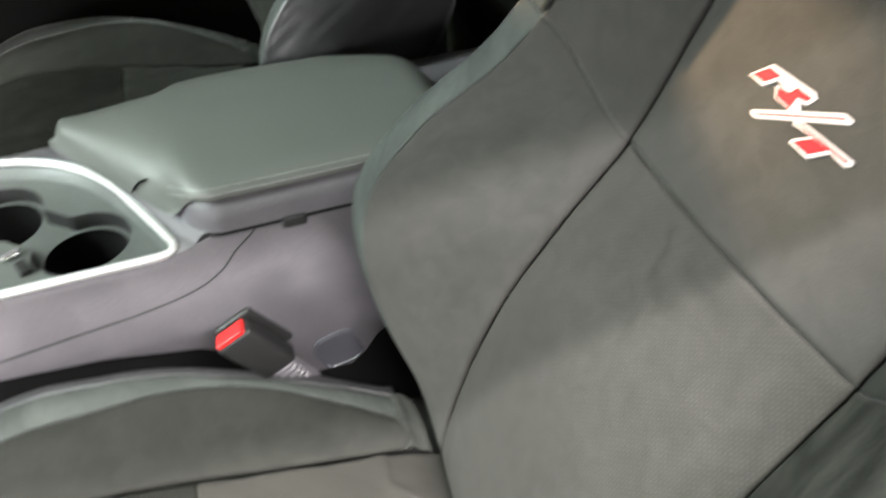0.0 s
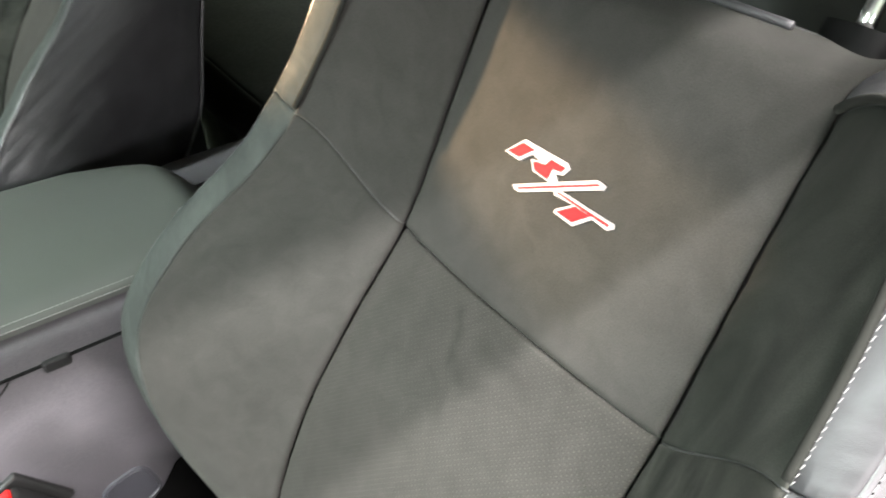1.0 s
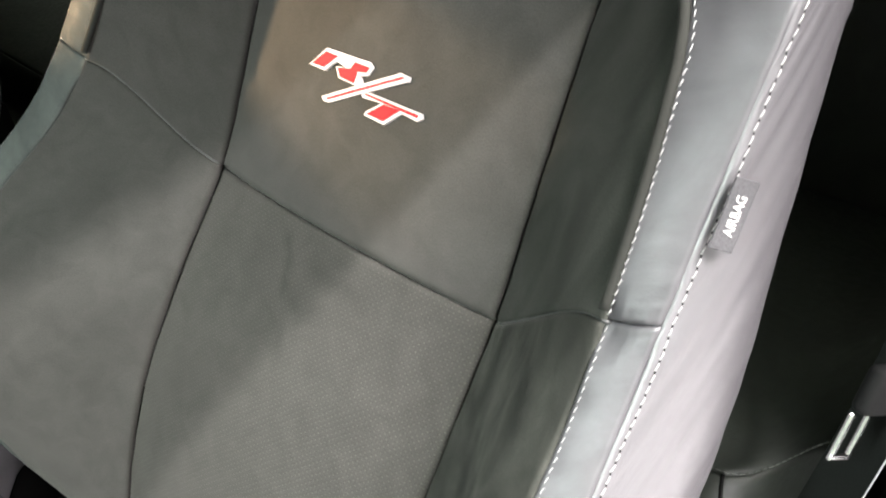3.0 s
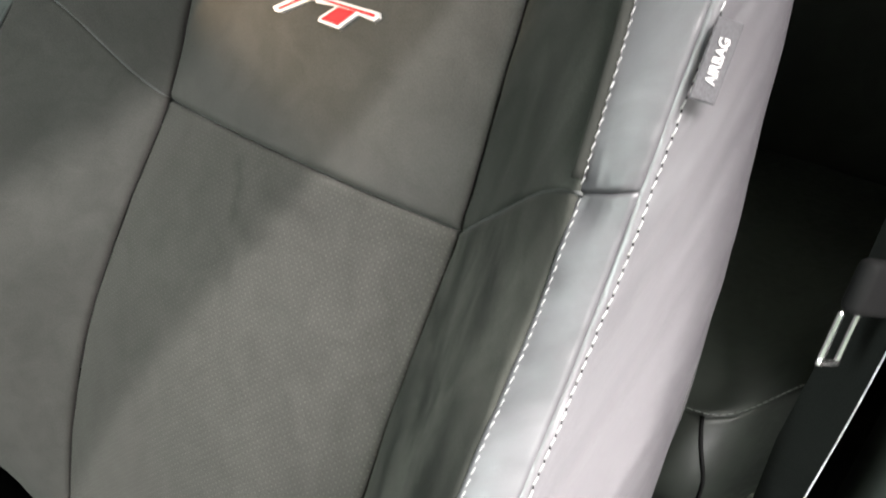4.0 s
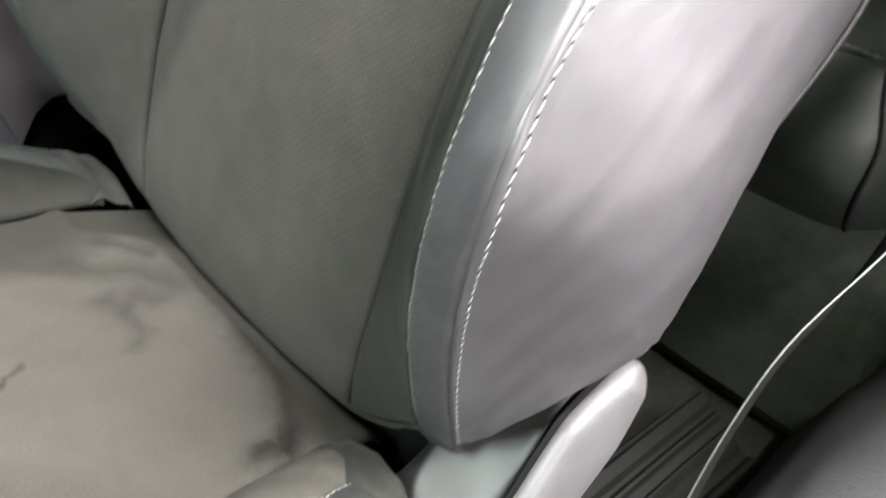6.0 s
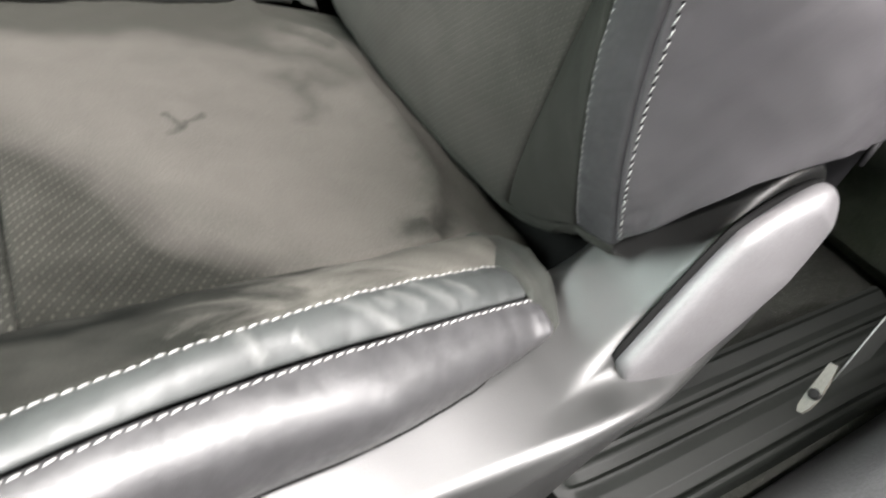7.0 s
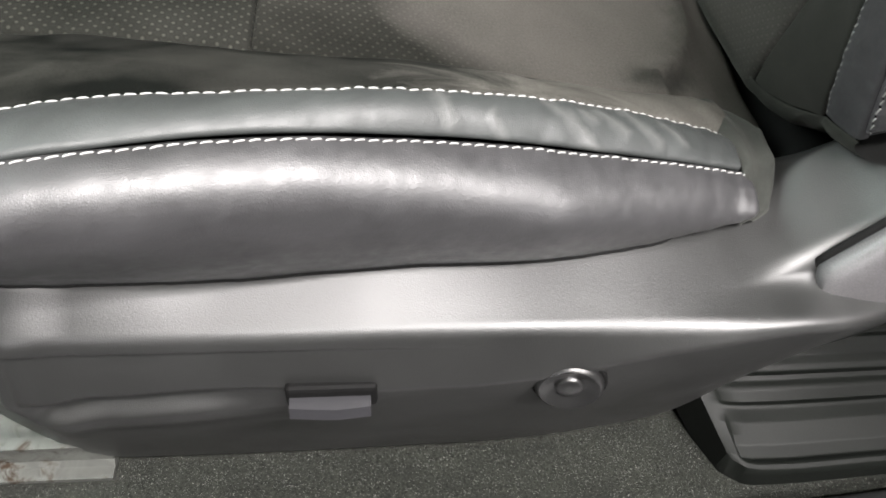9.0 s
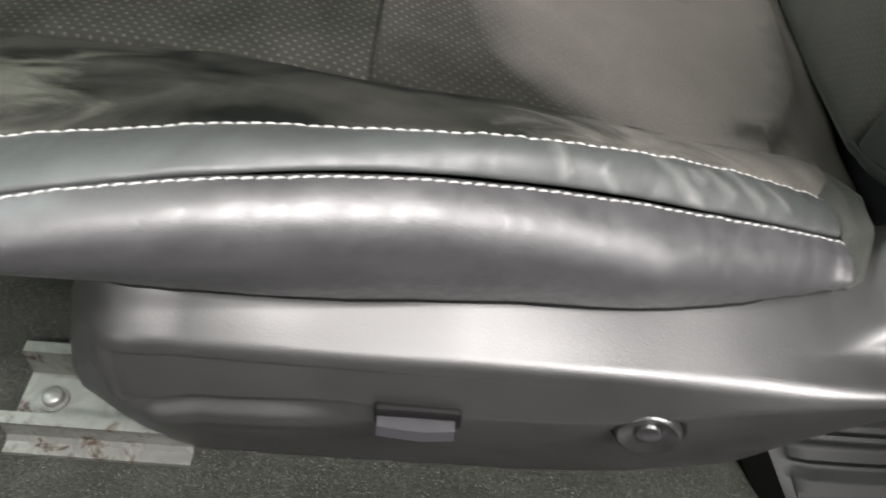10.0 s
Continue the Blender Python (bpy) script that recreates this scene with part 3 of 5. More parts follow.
def seam_line(ws, ns, l, side):
    return np.stack([side * rows_spline(L, ws, l), l, rows_spline(L, ns, l)], -1)


def rolled(p, start=0.606, depth=0.030):
    """Rolls the head of the backrest over to its rear."""
    over = np.clip((p[..., 1] - start) / 0.026, 0, 1.3)
    q = p.copy()
    q[..., 2] -= depth * over**2.2
    return q


def middle_back(w, h):
    """Forward height of the middle panels."""
    a = rows_spline(H, A_W, h)
    t = np.clip(np.abs(w) / a, 0, 1)
    return rows_spline(H, A_F, h) + 0.011 * (1 - t**2.4)


SIDES = {}


def seat(name, label, centre, shift, mirror, driver, lift=0.0):
    """A bucket seat; mirror: +1 with its outer side towards -y, -1 the other way."""
    root = thing(name, label, "car seat", (0.13 + shift, centre, 0.0))
    foot = BACK_FOOT + (shift, centre - 0.408, lift)
    rear = CUSHION_REAR + (shift, centre - 0.408, lift)

    def on_back(p):
        return foot + p[..., 0:1] * ACROSS * mirror + p[..., 1:2] * UP + p[..., 2:3] * FORE

    def on_cushion(p):
        return rear + p[..., 0:1] * ACROSS * mirror + p[..., 1:2] * AHEAD + p[..., 2:3] * OVER

    # -- backrest shell, the part that carries the panels
    def shell(u, v):
        h = -0.02 + 0.64 * v
        e0, e1 = back_line(E_W, E_F, h, -1), back_line(E_W, E_F, h, 1)
        return bowed(e0, e1, u, 0.03 + 0 * h, (0, 0, -1))

    backrest = patch("backrest", shell, 30, 30, on_back, (0, 0, -1), LEATHER, None, label="reclined backrest with black leather rear shell")[0]
    under(backrest, root)

    def back_panel(pname, fn, nu, nv, hint, mat, seams, **kw):
        r = patch(pname, fn, nu, nv, on_back, hint, mat, None, seams, **kw)
        r[0].parent = backrest
        return r

    # middle, below and above the cross seam
    def middle_low(u, v):
        h = -0.016 + v * (0.392 + 0.016)
        w = (2 * u - 1) * rows_spline(H, A_W, h)
        return np.stack([w, h, middle_back(w, h)], -1)

    def middle_up(u, v):
        low = 0.392 + 0 * u
        h = low + v * (0.634 - low)
        w = (2 * u - 1) * rows_spline(H, A_W, h)
        return rolled(np.stack([w, h, middle_back(w, h) + 0.002 * (1 - v)], -1))

    low_p = back_panel("lower_middle_panel", middle_low, 60, 60, (0, 0, 1), SUEDE_PERF, (0.006, 0.006, 0.020, 0.005), label="grey perforated suede panel", wrinkle=0.0007)
    up = back_panel("upper_middle_panel", middle_up, 60, 44, (0, 0, 1), SUEDE, (0.006, 0.006, 0.006, 0), label="smooth grey suede panel with badge", wrinkle=0.0006)

    cord("cross_seam", on_back(low_p[1][:, -1] + np.array([0, 0.0008, 0.0012])), 0.0011, PIPING, backrest)

    for s in (1, -1):
        outer = s > 0
        s_w, s_f, t_w, t_f = (S_W, S_F, T_W, T_F) if outer else (SI_W, SI_F, TI_W, TI_F)
        thread = THREAD if outer else LEATHER_INNER if driver else LEATHER_GREEN
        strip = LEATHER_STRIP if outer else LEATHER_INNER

        def seam_h(k):
            """Height of the seam that crosses the bolster, k from 0 at the middle to 1 at the stitch."""
            return 0.392 + 0.050 * np.sin(np.clip(k, 0, 1) * np.pi / 2) ** 1.3

        def wing(k, h):
            a, b = back_line(A_W, A_F, h, s), back_line(s_w, s_f, h, s)
            return bowed(a, b, k, 0.007 + 0 * h, (s * 0.5, 0, 0.86))

        def wing_low(u, v):
            low = 0.0 + 0.020 * u**1.5
            return wing(u, low + v * (seam_h(u) - low))

        def head_h(k):
            q = np.clip((k - 0.35) / 0.65, 0, 1)
            return np.where(k > 0.35, 0.555 + 0.058 * np.sqrt(1 - 0.995 * q * q), 0.613 - 0.012 * ((0.35 - np.minimum(k, 0.35)) / 0.35) ** 2)

        def wing_up(u, v):
            low = seam_h(u)
            return rolled(wing(u, low + v * (head_h(u) - low)))

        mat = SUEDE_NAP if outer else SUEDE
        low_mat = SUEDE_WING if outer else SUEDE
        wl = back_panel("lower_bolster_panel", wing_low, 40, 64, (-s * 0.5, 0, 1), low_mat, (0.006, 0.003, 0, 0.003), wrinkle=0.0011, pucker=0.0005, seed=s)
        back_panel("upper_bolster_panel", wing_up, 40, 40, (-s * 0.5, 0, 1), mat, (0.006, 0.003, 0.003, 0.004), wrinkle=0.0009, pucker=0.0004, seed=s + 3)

        cord("cross_seam", on_back(wl[1][:, -1] + np.array([0, 0.0006, 0.0010])), 0.0010, PIPING, backrest)

        def shoulder(u, v):
            low = head_h(u)
            return rolled(wing(u, low + v * (0.632 - low)))

        back_panel("shoulder_panel", shoulder, 30, 14, (0, 0, 1), LEATHER_STRIP, (0.0, 0, 0.004, 0), label="black leather shoulder")

        def band(k, h):
            a, b = back_line(s_w, s_f, h, s), back_line(t_w, t_f, h, s)
            b = b - np.stack([0.002 * s + 0 * h, 0 * h, 0 * h], -1)
            # pinched where the cross seam is drawn in
            pinch = 0.0042 * np.exp(-(((h - 0.440) / 0.011) ** 2)) * np.exp(-(((k - 0.10) / 0.42) ** 2))
            return bowed(a, b, k, 0.0022 + 0 * h, (s * 0.35, 0, 0.94)) - np.asarray(pinch)[..., None] * np.array([s * 0.35, 0, 0.94])

        def band_low(u, v):
            low = 0.022 + 0.010 * u
            h = low + v * (0.442 + 0.010 * u - low)
            return band(u, h)

        def band_up(u, v):
            low = 0.442 + 0.010 * u
            top = 0.632 - 0.014 * u**3
            return rolled(band(u, low + v * (top - low)))

        bl = back_panel("lower_leather_band", band_low, 40, 160, (s * 0.3, 0, 1), strip, (0.0025, 0.0042, 0, 0.003), pucker=0.0006, wrinkle=0.0006, seed=2 + s)
        bu = back_panel("upper_leather_band", band_up, 40, 100, (s * 0.3, 0, 1), strip, (0.0, 0.0042, 0.003, 0), pucker=0.0007, wrinkle=0.0005, seed=4 + s)

        # lower hem, turned under with puckers
        def hem(u, v):
            k = np.clip(u / 0.62, 0, 1)
            q = np.clip((u - 0.62) / 0.38, 0, 1)
            p = np.where((u < 0.62)[..., None], wing(k, 0.020 * k**1.5), band(q, 0.021 + 0.011 * q))
            fold = 0.0030 * np.sin(38 * u + 5 * v) * np.exp(-(((u - 0.50) / 0.16) ** 2)) * np.sin(np.pi * np.clip(v * 1.2, 0, 1))
            q = v * np.pi * 0.62
            p[..., 1] += -0.0075 * np.sin(q) + 0.4 * fold
            p[..., 2] += -0.0175 * (1 - np.cos(q)) + fold
            p[..., 0] -= s * 0.006 * v * u
            return p

        back_panel("hem", hem, 60, 16, (0, -0.5, 1), low_mat, (0, 0, 0, 0), wrinkle=0.0012, seed=14 + s, label="puckered suede hem turned under the bolster")

        def flank(u, v):
            top = 0.619 - 0.012 * u
            low = np.interp(u, (0, 0.1, 0.2, 0.3, 0.4, 0.55, 0.7, 0.85, 1.0), (0.034, 0.052, 0.074, 0.097, 0.110, 0.123, 0.128, 0.126, 0.120))
            h = low + v * (top - low)
            a, b = back_line(t_w, t_f, h, s), back_line(E_W, E_F, h, s)
            a = a - np.stack([0.002 * s + 0 * h, 0 * h, 0 * h], -1)
            bow = 0.021 * (1 - 0.45 * np.clip((h - 0.45) / 0.15, 0, 1)) + 0.015 * soft_step((0.32 - h) / 0.16)
            p = rounded(a, b, u, bow, (s, 0, 0.12), 0.97)
            return p

        # driver's flank takes the lightened leather
        fl = back_panel("side_panel", flank, 80, 160, (s, 0, 0), LEATHER_FLANK_LIT if driver else LEATHER, (0.0036, 0.004, 0.004, 0.005), pucker=0.0011, wrinkle=0.0008, seed=6 + s, label="smooth black leather side panel")

        def top(u, v):
            k = u
            p0 = rolled(wing(k, 0.631 + 0 * k))
            e = back_line(E_W, E_F, 0.607 + 0 * k, s)
            e[..., 0] = s * (0.137 + k * (0.249 - 0.137))
            e[..., 1] = 0.622 - 0.014 * k**3
            return bowed(p0, e, v, 0.010 + 0 * k, (0, 1, 0))

        back_panel("top_panel", top, 20, 12, (0, 1, 0), LEATHER_STRIP, (0, 0, 0, 0))
        # stitches
        q, qn = line_on(bl[1], bl[2], bl[3], 0.0032, "u0", (0.0, 1.0))
        st = stitch_row("front_stitching", q, qn, on_back, None, 0.0050, 0.0034, 0.00027, 0.0006, mat=thread)
        st.parent = backrest
        kk = np.linspace(1.0, 0.30, 40)
        run = np.concatenate([band(np.full(30, 0.12), np.linspace(0.446, 0.553, 30)), rolled(wing(kk, head_h(kk) + 0.006 + 0.0035 * (1 - kk)) + np.array([s, 0, 0]) * (0.005 * kk**4)[:, None])], 0)
        st = stitch_row("front_stitching", run + np.array([0, 0, 0.0028]), np.tile([s * 0.25, 0, 0.97], (len(run), 1)), on_back, None, 0.0050, 0.0034, 0.00027, 0.0006, mat=thread)
        st.parent = backrest
        q, qn = line_on(fl[1], fl[2], fl[3], 0.0046, "u0", (0.0, 0.97))
        st = stitch_row("side_stitching", q, qn, on_back, None, 0.0056, 0.0042, 0.00034, 0.0006, mat=thread, holes=outer and driver)
        st.parent = backrest
        hem_line = fl[1][:, 0] + fl[2][:, 0] * 0.0005
        c = cord("lower_piping", on_back(hem_line), 0.0011, LEATHER_SIDE, None)
        c.parent = backrest
        # rolled edge over the suede's head
        k = np.linspace(0.0, 1.0, 30)
        hh = head_h(k)
        line = rolled(wing(k, hh))
        low = rolled(wing(np.ones(24), np.linspace(0.555, 0.447, 24)))
        line = np.concatenate([line, low[1:]], 0) + np.array([0, 0.0015, 0.002])
        c = cord("head_piping", on_back(line), 0.0027, SUEDE_DARK if driver else strip, None, "", 12)
        c.parent = backrest
        # bright rear piping of the flank
        hh = np.linspace(0.108, 0.60, 40)
        line = back_line(E_W, E_F, hh, s) + np.array([s * 0.002, 0, 0])
        c = cord("rear_piping", on_back(line), 0.0018, LEATHER_SIDE, None)
        c.parent = backrest

    def top_middle(u, v):
        w = (2 * u - 1) * 0.139
        h = 0.633 + 0 * u
        p0 = rolled(np.stack([w, h, middle_back(w, h)], -1))
        p1 = np.stack([w, 0.622 + 0 * u, -0.085 - 0.02 * (1 - (w / 0.139) ** 2)], -1)
        return bowed(p0, p1, v, 0.008 + 0 * u, (0, 1, 0))

    back_panel("head_panel", top_middle, 30, 14, (0, 1, 0), LEATHER_STRIP, (0, 0, 0.003, 0))
    hp = on_back(rolled(np.stack([np.linspace(-0.125, 0.082, 40), np.full(40, 0.632), middle_back(np.linspace(-0.125, 0.082, 40), np.full(40, 0.632))], -1)) + np.array([0, 0.002, 0.001]))
    cord("head_piping", hp, 0.0028, LEATHER_STRIP, backrest)

    # badge: red shapes with pale borders
    def emblem(pname, poly, lift, mat):
        bm = bmesh.new()
        f = bm.faces.new([bm.verts.new((a, b, 0)) for a, b in poly])
        bmesh.ops.triangulate(bm, faces=[f])
        bmesh.ops.subdivide_edges(bm, edges=bm.edges[:], cuts=3, use_grid_fill=True)
        ext = bmesh.ops.extrude_face_region(bm, geom=bm.faces[:])
        moved = {v for v in ext["geom"] if isinstance(v, bmesh.types.BMVert)}
        for v in bm.verts:
            g = float(middle_back(np.array(v.co.x), np.array(v.co.y))) + (lift if v in moved else -0.001)
            v.co = Vector(on_back(np.array([v.co.x, v.co.y, g])))
        return part(pname, bm, mat, backrest, smooth=False)

    if driver:
        px = lambda pts: [(-0.053 + 0.000507 * (x - 601) + 0.0000749 * (y - 202), 0.494 + 0.000178 * (x - 601) - 0.000368 * (y - 202)) for x, y in pts]
        emblem("badge_border", px([(600, 202), (631, 178), (708, 212), (714, 222), (706, 234), (694, 233), (700, 247), (690, 250), (657, 233), (650, 212), (668, 216), (650, 203), (630, 217)]), 0.0030, WHITE)
        emblem("badge_border", px([(629, 262), (758, 235), (772, 243), (770, 250), (642, 274), (633, 270)]), 0.0032, WHITE)
        emblem("badge_border", px([(699, 264), (706, 260), (795, 303), (796, 311), (789, 315), (765, 301), (739, 318), (706, 300), (708, 294), (733, 282), (701, 270)]), 0.0030, WHITE)
        emblem("badge_shape", px([(606, 201), (631, 184), (653, 195), (629, 211)]), 0.0036, RED)
        emblem("badge_shape", px([(655, 215), (677, 219), (684, 209), (709, 221), (704, 229), (689, 226), (685, 245), (660, 231)]), 0.0036, RED)
        emblem("badge_shape", px([(638, 266), (762, 241), (766, 244), (642, 269)]), 0.0038, RED)
        emblem("badge_shape", px([(711, 298), (737, 284), (763, 296), (738, 312)]), 0.0036, RED)
        emblem("badge_shape", px([(704, 265), (708, 264), (791, 305), (789, 309)]), 0.0036, RED)

    # -- cushion
    def middle_cushion(w, l):
        a = rows_spline(L, CA_W, l)
        t = np.clip(np.abs(w) / a, 0, 1)
        return rows_spline(L, CA_N, l) + 0.009 * (1 - t**2.2)

    def cush_rear(u, v):
        start = -0.030 - 0.012 * np.abs(2 * u - 1) ** 3
        l = start + v * (0.229 - start)
        w = (2 * u - 1) * rows_spline(L, CA_W, l)
        n = middle_cushion(w, l)
        # the seat dips towards the crease with the back and has a welt across
        fold = 0.004 + 0.026 * np.clip((w - 0.092) / 0.048, 0, 1) ** 2 + 0.040 * np.clip((-0.055 - w) / 0.06, 0, 1) ** 1.5
        n = n + 0.0042 * np.exp(-(((l - fold) / 0.0045) ** 2)) - 0.006 * np.clip(-(l - fold) / 0.04, 0, 1)
        return np.stack([w, l, n], -1)

    def cush_front(u, v):
        l = 0.229 + v * (0.46 - 0.229)
        w = (2 * u - 1) * rows_spline(L, CA_W, l)
        return np.stack([w, l, middle_cushion(w, l)], -1)

    def core(u, v):
        w = (2 * u - 1) * 0.205
        l = -0.03 + 0.47 * v
        return np.stack([w, l, -0.085 - 0.02 * v + 0 * u], -1)

    cushion = patch("cushion", core, 12, 12, on_cushion, (0, 0, -1), PLASTIC_DARK, None, label="seat cushion in grey suede and black leather")[0]
    under(cushion, root)

    def cushion_panel(pname, fn, nu, nv, hint, mat, seams, **kw):
        r = patch(pname, fn, nu, nv, on_cushion, hint, mat, None, seams, **kw)
        r[0].parent = cushion
        return r

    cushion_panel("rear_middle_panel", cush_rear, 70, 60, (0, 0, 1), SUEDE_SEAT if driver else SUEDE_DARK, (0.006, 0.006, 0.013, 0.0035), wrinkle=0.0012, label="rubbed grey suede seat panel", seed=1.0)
    cushion_panel("front_middle_panel", cush_front, 60, 44, (0, 0, 1), SUEDE_SEAT_PERF, (0.006, 0.006, 0.0035, 0), wrinkle=0.0008, label="perforated grey suede seat panel", seed=2.0)

    def nose(u, v):
        w = (2 * u - 1) * 0.172
        a = np.stack([w, 0.459 + 0 * u, middle_cushion(w, 0.459 + 0 * u)], -1)
        b = np.stack([w, 0.470 + 0 * u, -0.13 + 0 * u], -1)
        return bowed(a, b, v, 0.018 + 0 * u, (0, 1, 0.3))

    cushion_panel("front_panel", nose, 30, 16, (0, 1, 0), LEATHER, (0, 0, 0.004, 0))

    for s in (1, -1):
        def roll(k, l):
            a, b = seam_line(CA_W, CA_N, l, s), seam_line(CS_W, CS_N, l, s)
            return bowed(a, b, k, 0.006 + 0 * l, (-s * 0.2, 0, 0.98))

        def bolster(u, v):
            return roll(u, 0.004 + v * 0.456)

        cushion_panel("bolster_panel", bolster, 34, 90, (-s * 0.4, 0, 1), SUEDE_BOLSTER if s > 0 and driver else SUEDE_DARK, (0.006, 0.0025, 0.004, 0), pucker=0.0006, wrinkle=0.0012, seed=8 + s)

        def strap(u, v):
            l = 0.014 + v * 0.446
            a, b = seam_line(CS_W, CS_N, l, s), seam_line(CT_W, CT_N, l, s)
            return bowed(a, b, u, 0.0045 + 0 * l, (s * 0.2, 0, 0.98))

        sb = cushion_panel("leather_band", strap, 24, 140, (s * 0.3, 0, 1), LEATHER_CREASED if s > 0 else LEATHER_INNER, (0.0025, 0.0022, 0.003, 0), pucker=0.0007, wrinkle=0.0007, seed=9 + s, label="creased black leather band")

        def side(u, v):
            l = 0.008 + v * 0.452
            a, b = seam_line(CT_W, CT_N, l, s), seam_line(CB_W, CB_N, l, s)
            full = np.clip((l + 0.01) / 0.12, 0.25, 1)[..., None]
            c0 = a + full * np.array([s * 0.040, 0, -0.002])
            c1 = b + full * np.array([s * 0.032, 0, 0.042])
            t = u[..., None]
            return (1 - t) ** 3 * a + 3 * t * (1 - t) ** 2 * c0 + 3 * t * t * (1 - t) * c1 + t**3 * b

        sd = cushion_panel("side_panel", side, 40, 140, (s, 0, 0.3), LEATHER_SIDE, (0.0022, 0.004, 0.004, 0), pucker=0.0006, wrinkle=0.0005, seed=10 + s, label="glossy black leather side panel")
        SIDES[name, s] = on_cushion(sd[1])
        q, qn = line_on(sb[1], sb[2], sb[3], 0.0022, "u0", (0.005, 1))
        st = stitch_row("front_stitching", q, qn, on_cushion, None, 0.0050, 0.0042, 0.00036, 0.0004, mat=THREAD if s > 0 else LEATHER_INNER)
        st.parent = cushion
        q, qn = line_on(sd[1], sd[2], sd[3], 0.0026, "u0", (0.005, 1))
        st = stitch_row("side_stitching", q, qn, on_cushion, None, 0.0050, 0.0042, 0.00036, 0.0004, mat=THREAD if s > 0 else LEATHER_INNER)
        st.parent = cushion

        # cloth flap that closes the rear end of the bolster and tucks in beside the hinge
        def flap(u, v):
            k = u * 3
            near = 0.016 + 0 * u
            lines = [seam_line(x, y, near, s) for x, y in ((CA_W, CA_N), (CS_W, CS_N), (CT_W, CT_N), (CB_W, CB_N))]
            a = np.zeros(u.shape + (3,))
            for i in range(3):
                t = np.clip(k - i, 0, 1)[..., None]
                sel = ((k >= i) & ((k < i + 1) | (i == 2)))[..., None]
                a = np.where(sel, lines[i] + (lines[i + 1] - lines[i]) * t, a)
            ends = ((0.0, 0.150, -0.020, -0.012), (0.40, 0.176, -0.017, 0.004), (0.62, 0.198, -0.014, 0.004), (0.80, 0.214, -0.011, 0.001), (0.92, 0.2255, -0.007, -0.002), (1.0, 0.2290, 0.000, -0.006))
            b = np.stack([np.interp(u, [e[0] for e in ends], [e[i] for e in ends]) * (s if i == 1 else 1) for i in (1, 2, 3)], -1)
            t = v[..., None]
            puff = 0.0075 * np.sin(np.pi * np.clip(v, 0, 1)) ** 0.8 * np.clip(1.15 - u**4, 0, 1) + 0.0026 * np.sin(np.pi * 2.6 * v + 2.4 * u) * np.sin(np.pi * v)
            p = a + (b - a) * t
            p[..., 2] += puff - 0.012 * np.clip((v - 0.86) / 0.14, 0, 1) ** 2
            p[..., 0] += s * 0.35 * puff
            return p

        cushion_panel("end_flap", flap, 60, 34, (s * 0.3, 0, 1), CLOTH, (0, 0, 0.0015, 0.0), wrinkle=0.0009, seed=12 + s, label="dark cloth end flap")

    # black sheet behind the cushion, stands in for the crease's shade
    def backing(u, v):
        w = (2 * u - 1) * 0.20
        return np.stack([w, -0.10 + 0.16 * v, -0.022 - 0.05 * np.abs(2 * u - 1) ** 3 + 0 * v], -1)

    back_panel("crease_shade_sheet", backing, 20, 8, (0, 0, 1), DEEP_BLACK, (0, 0, 0, 0))
    # headrest posts and their sleeves
    for s in (1, -1):
        base = on_back(np.array([s * 0.107, 0.622, -0.044]))
        tip = on_back(np.array([s * 0.107, 0.80, -0.040]))
        post = cord("headrest_post", np.linspace(base, tip, 6), 0.006, CHROME, backrest, "chrome headrest post", 16)
        sl = np.linspace(on_back(np.array([s * 0.107, 0.610, -0.042])), on_back(np.array([s * 0.107, 0.646, -0.042])), 4)
        v, f = tube_along(sl, 0.027, 24, 0.62)
        bm = bmesh.new()
        vv = [bm.verts.new(x) for x in v]
        for q in f:
            bm.faces.new([vv[z] for z in q])
        bmesh.ops.bevel(bm, geom=[e for e in bm.edges if e.calc_face_angle(0) > 1.0], offset=0.003, segments=2, affect="EDGES")
        part("headrest_sleeve", bm, DEEP_BLACK, backrest, "black plastic sleeve", True)
    return root, on_back, on_cushion, backrest, cushion


driver, d_back, d_cushion, d_backrest, d_cushion_ob = seat("driver_seat", "grey suede and black leather bucket seat with pale stitching", 0.408, 0.0, 1, True)
tagged(driver, group="front seats")
passenger, p_back, p_cushion, p_backrest, p_cushion_ob = seat("passenger_seat", "matching grey suede and black leather bucket seat beyond console", 1.285, -0.045, -1, False, 0.03)
tagged(passenger, group="front seats")


# ---- seat base of the driver's seat: side trim, switch, knob, lever ----
def world_part(ob, parent):
    ob.parent = parent
    ob.matrix_parent_inverse = Matrix.Translation(driver.location).inverted()
    return ob


XS = (-0.241, -0.230, -0.215, -0.200, -0.160, -0.100, -0.030, 0.030, 0.060, 0.085, 0.105, 0.120, 0.135, 0.152, 0.170, 0.187, 0.202, 0.217, 0.233, 0.250, 0.262, 0.272)
# each line of the side trim along XS: y and z
INNER_Y = (0.190, 0.190, 0.190, 0.190, 0.190, 0.190, 0.200, 0.205, 0.208, 0.212, 0.214, 0.215, 0.215, 0.214, 0.214, 0.214, 0.214, 0.214, 0.214, 0.213, 0.212, 0.210)
INNER_Z = (0.106, 0.142, 0.1835, 0.1995, 0.203, 0.200, 0.200, 0.197, 0.195, 0.192, 0.190, 0.189, 0.188, 0.192, 0.200, 0.213, 0.224, 0.238, 0.246, 0.248, 0.240, 0.222)
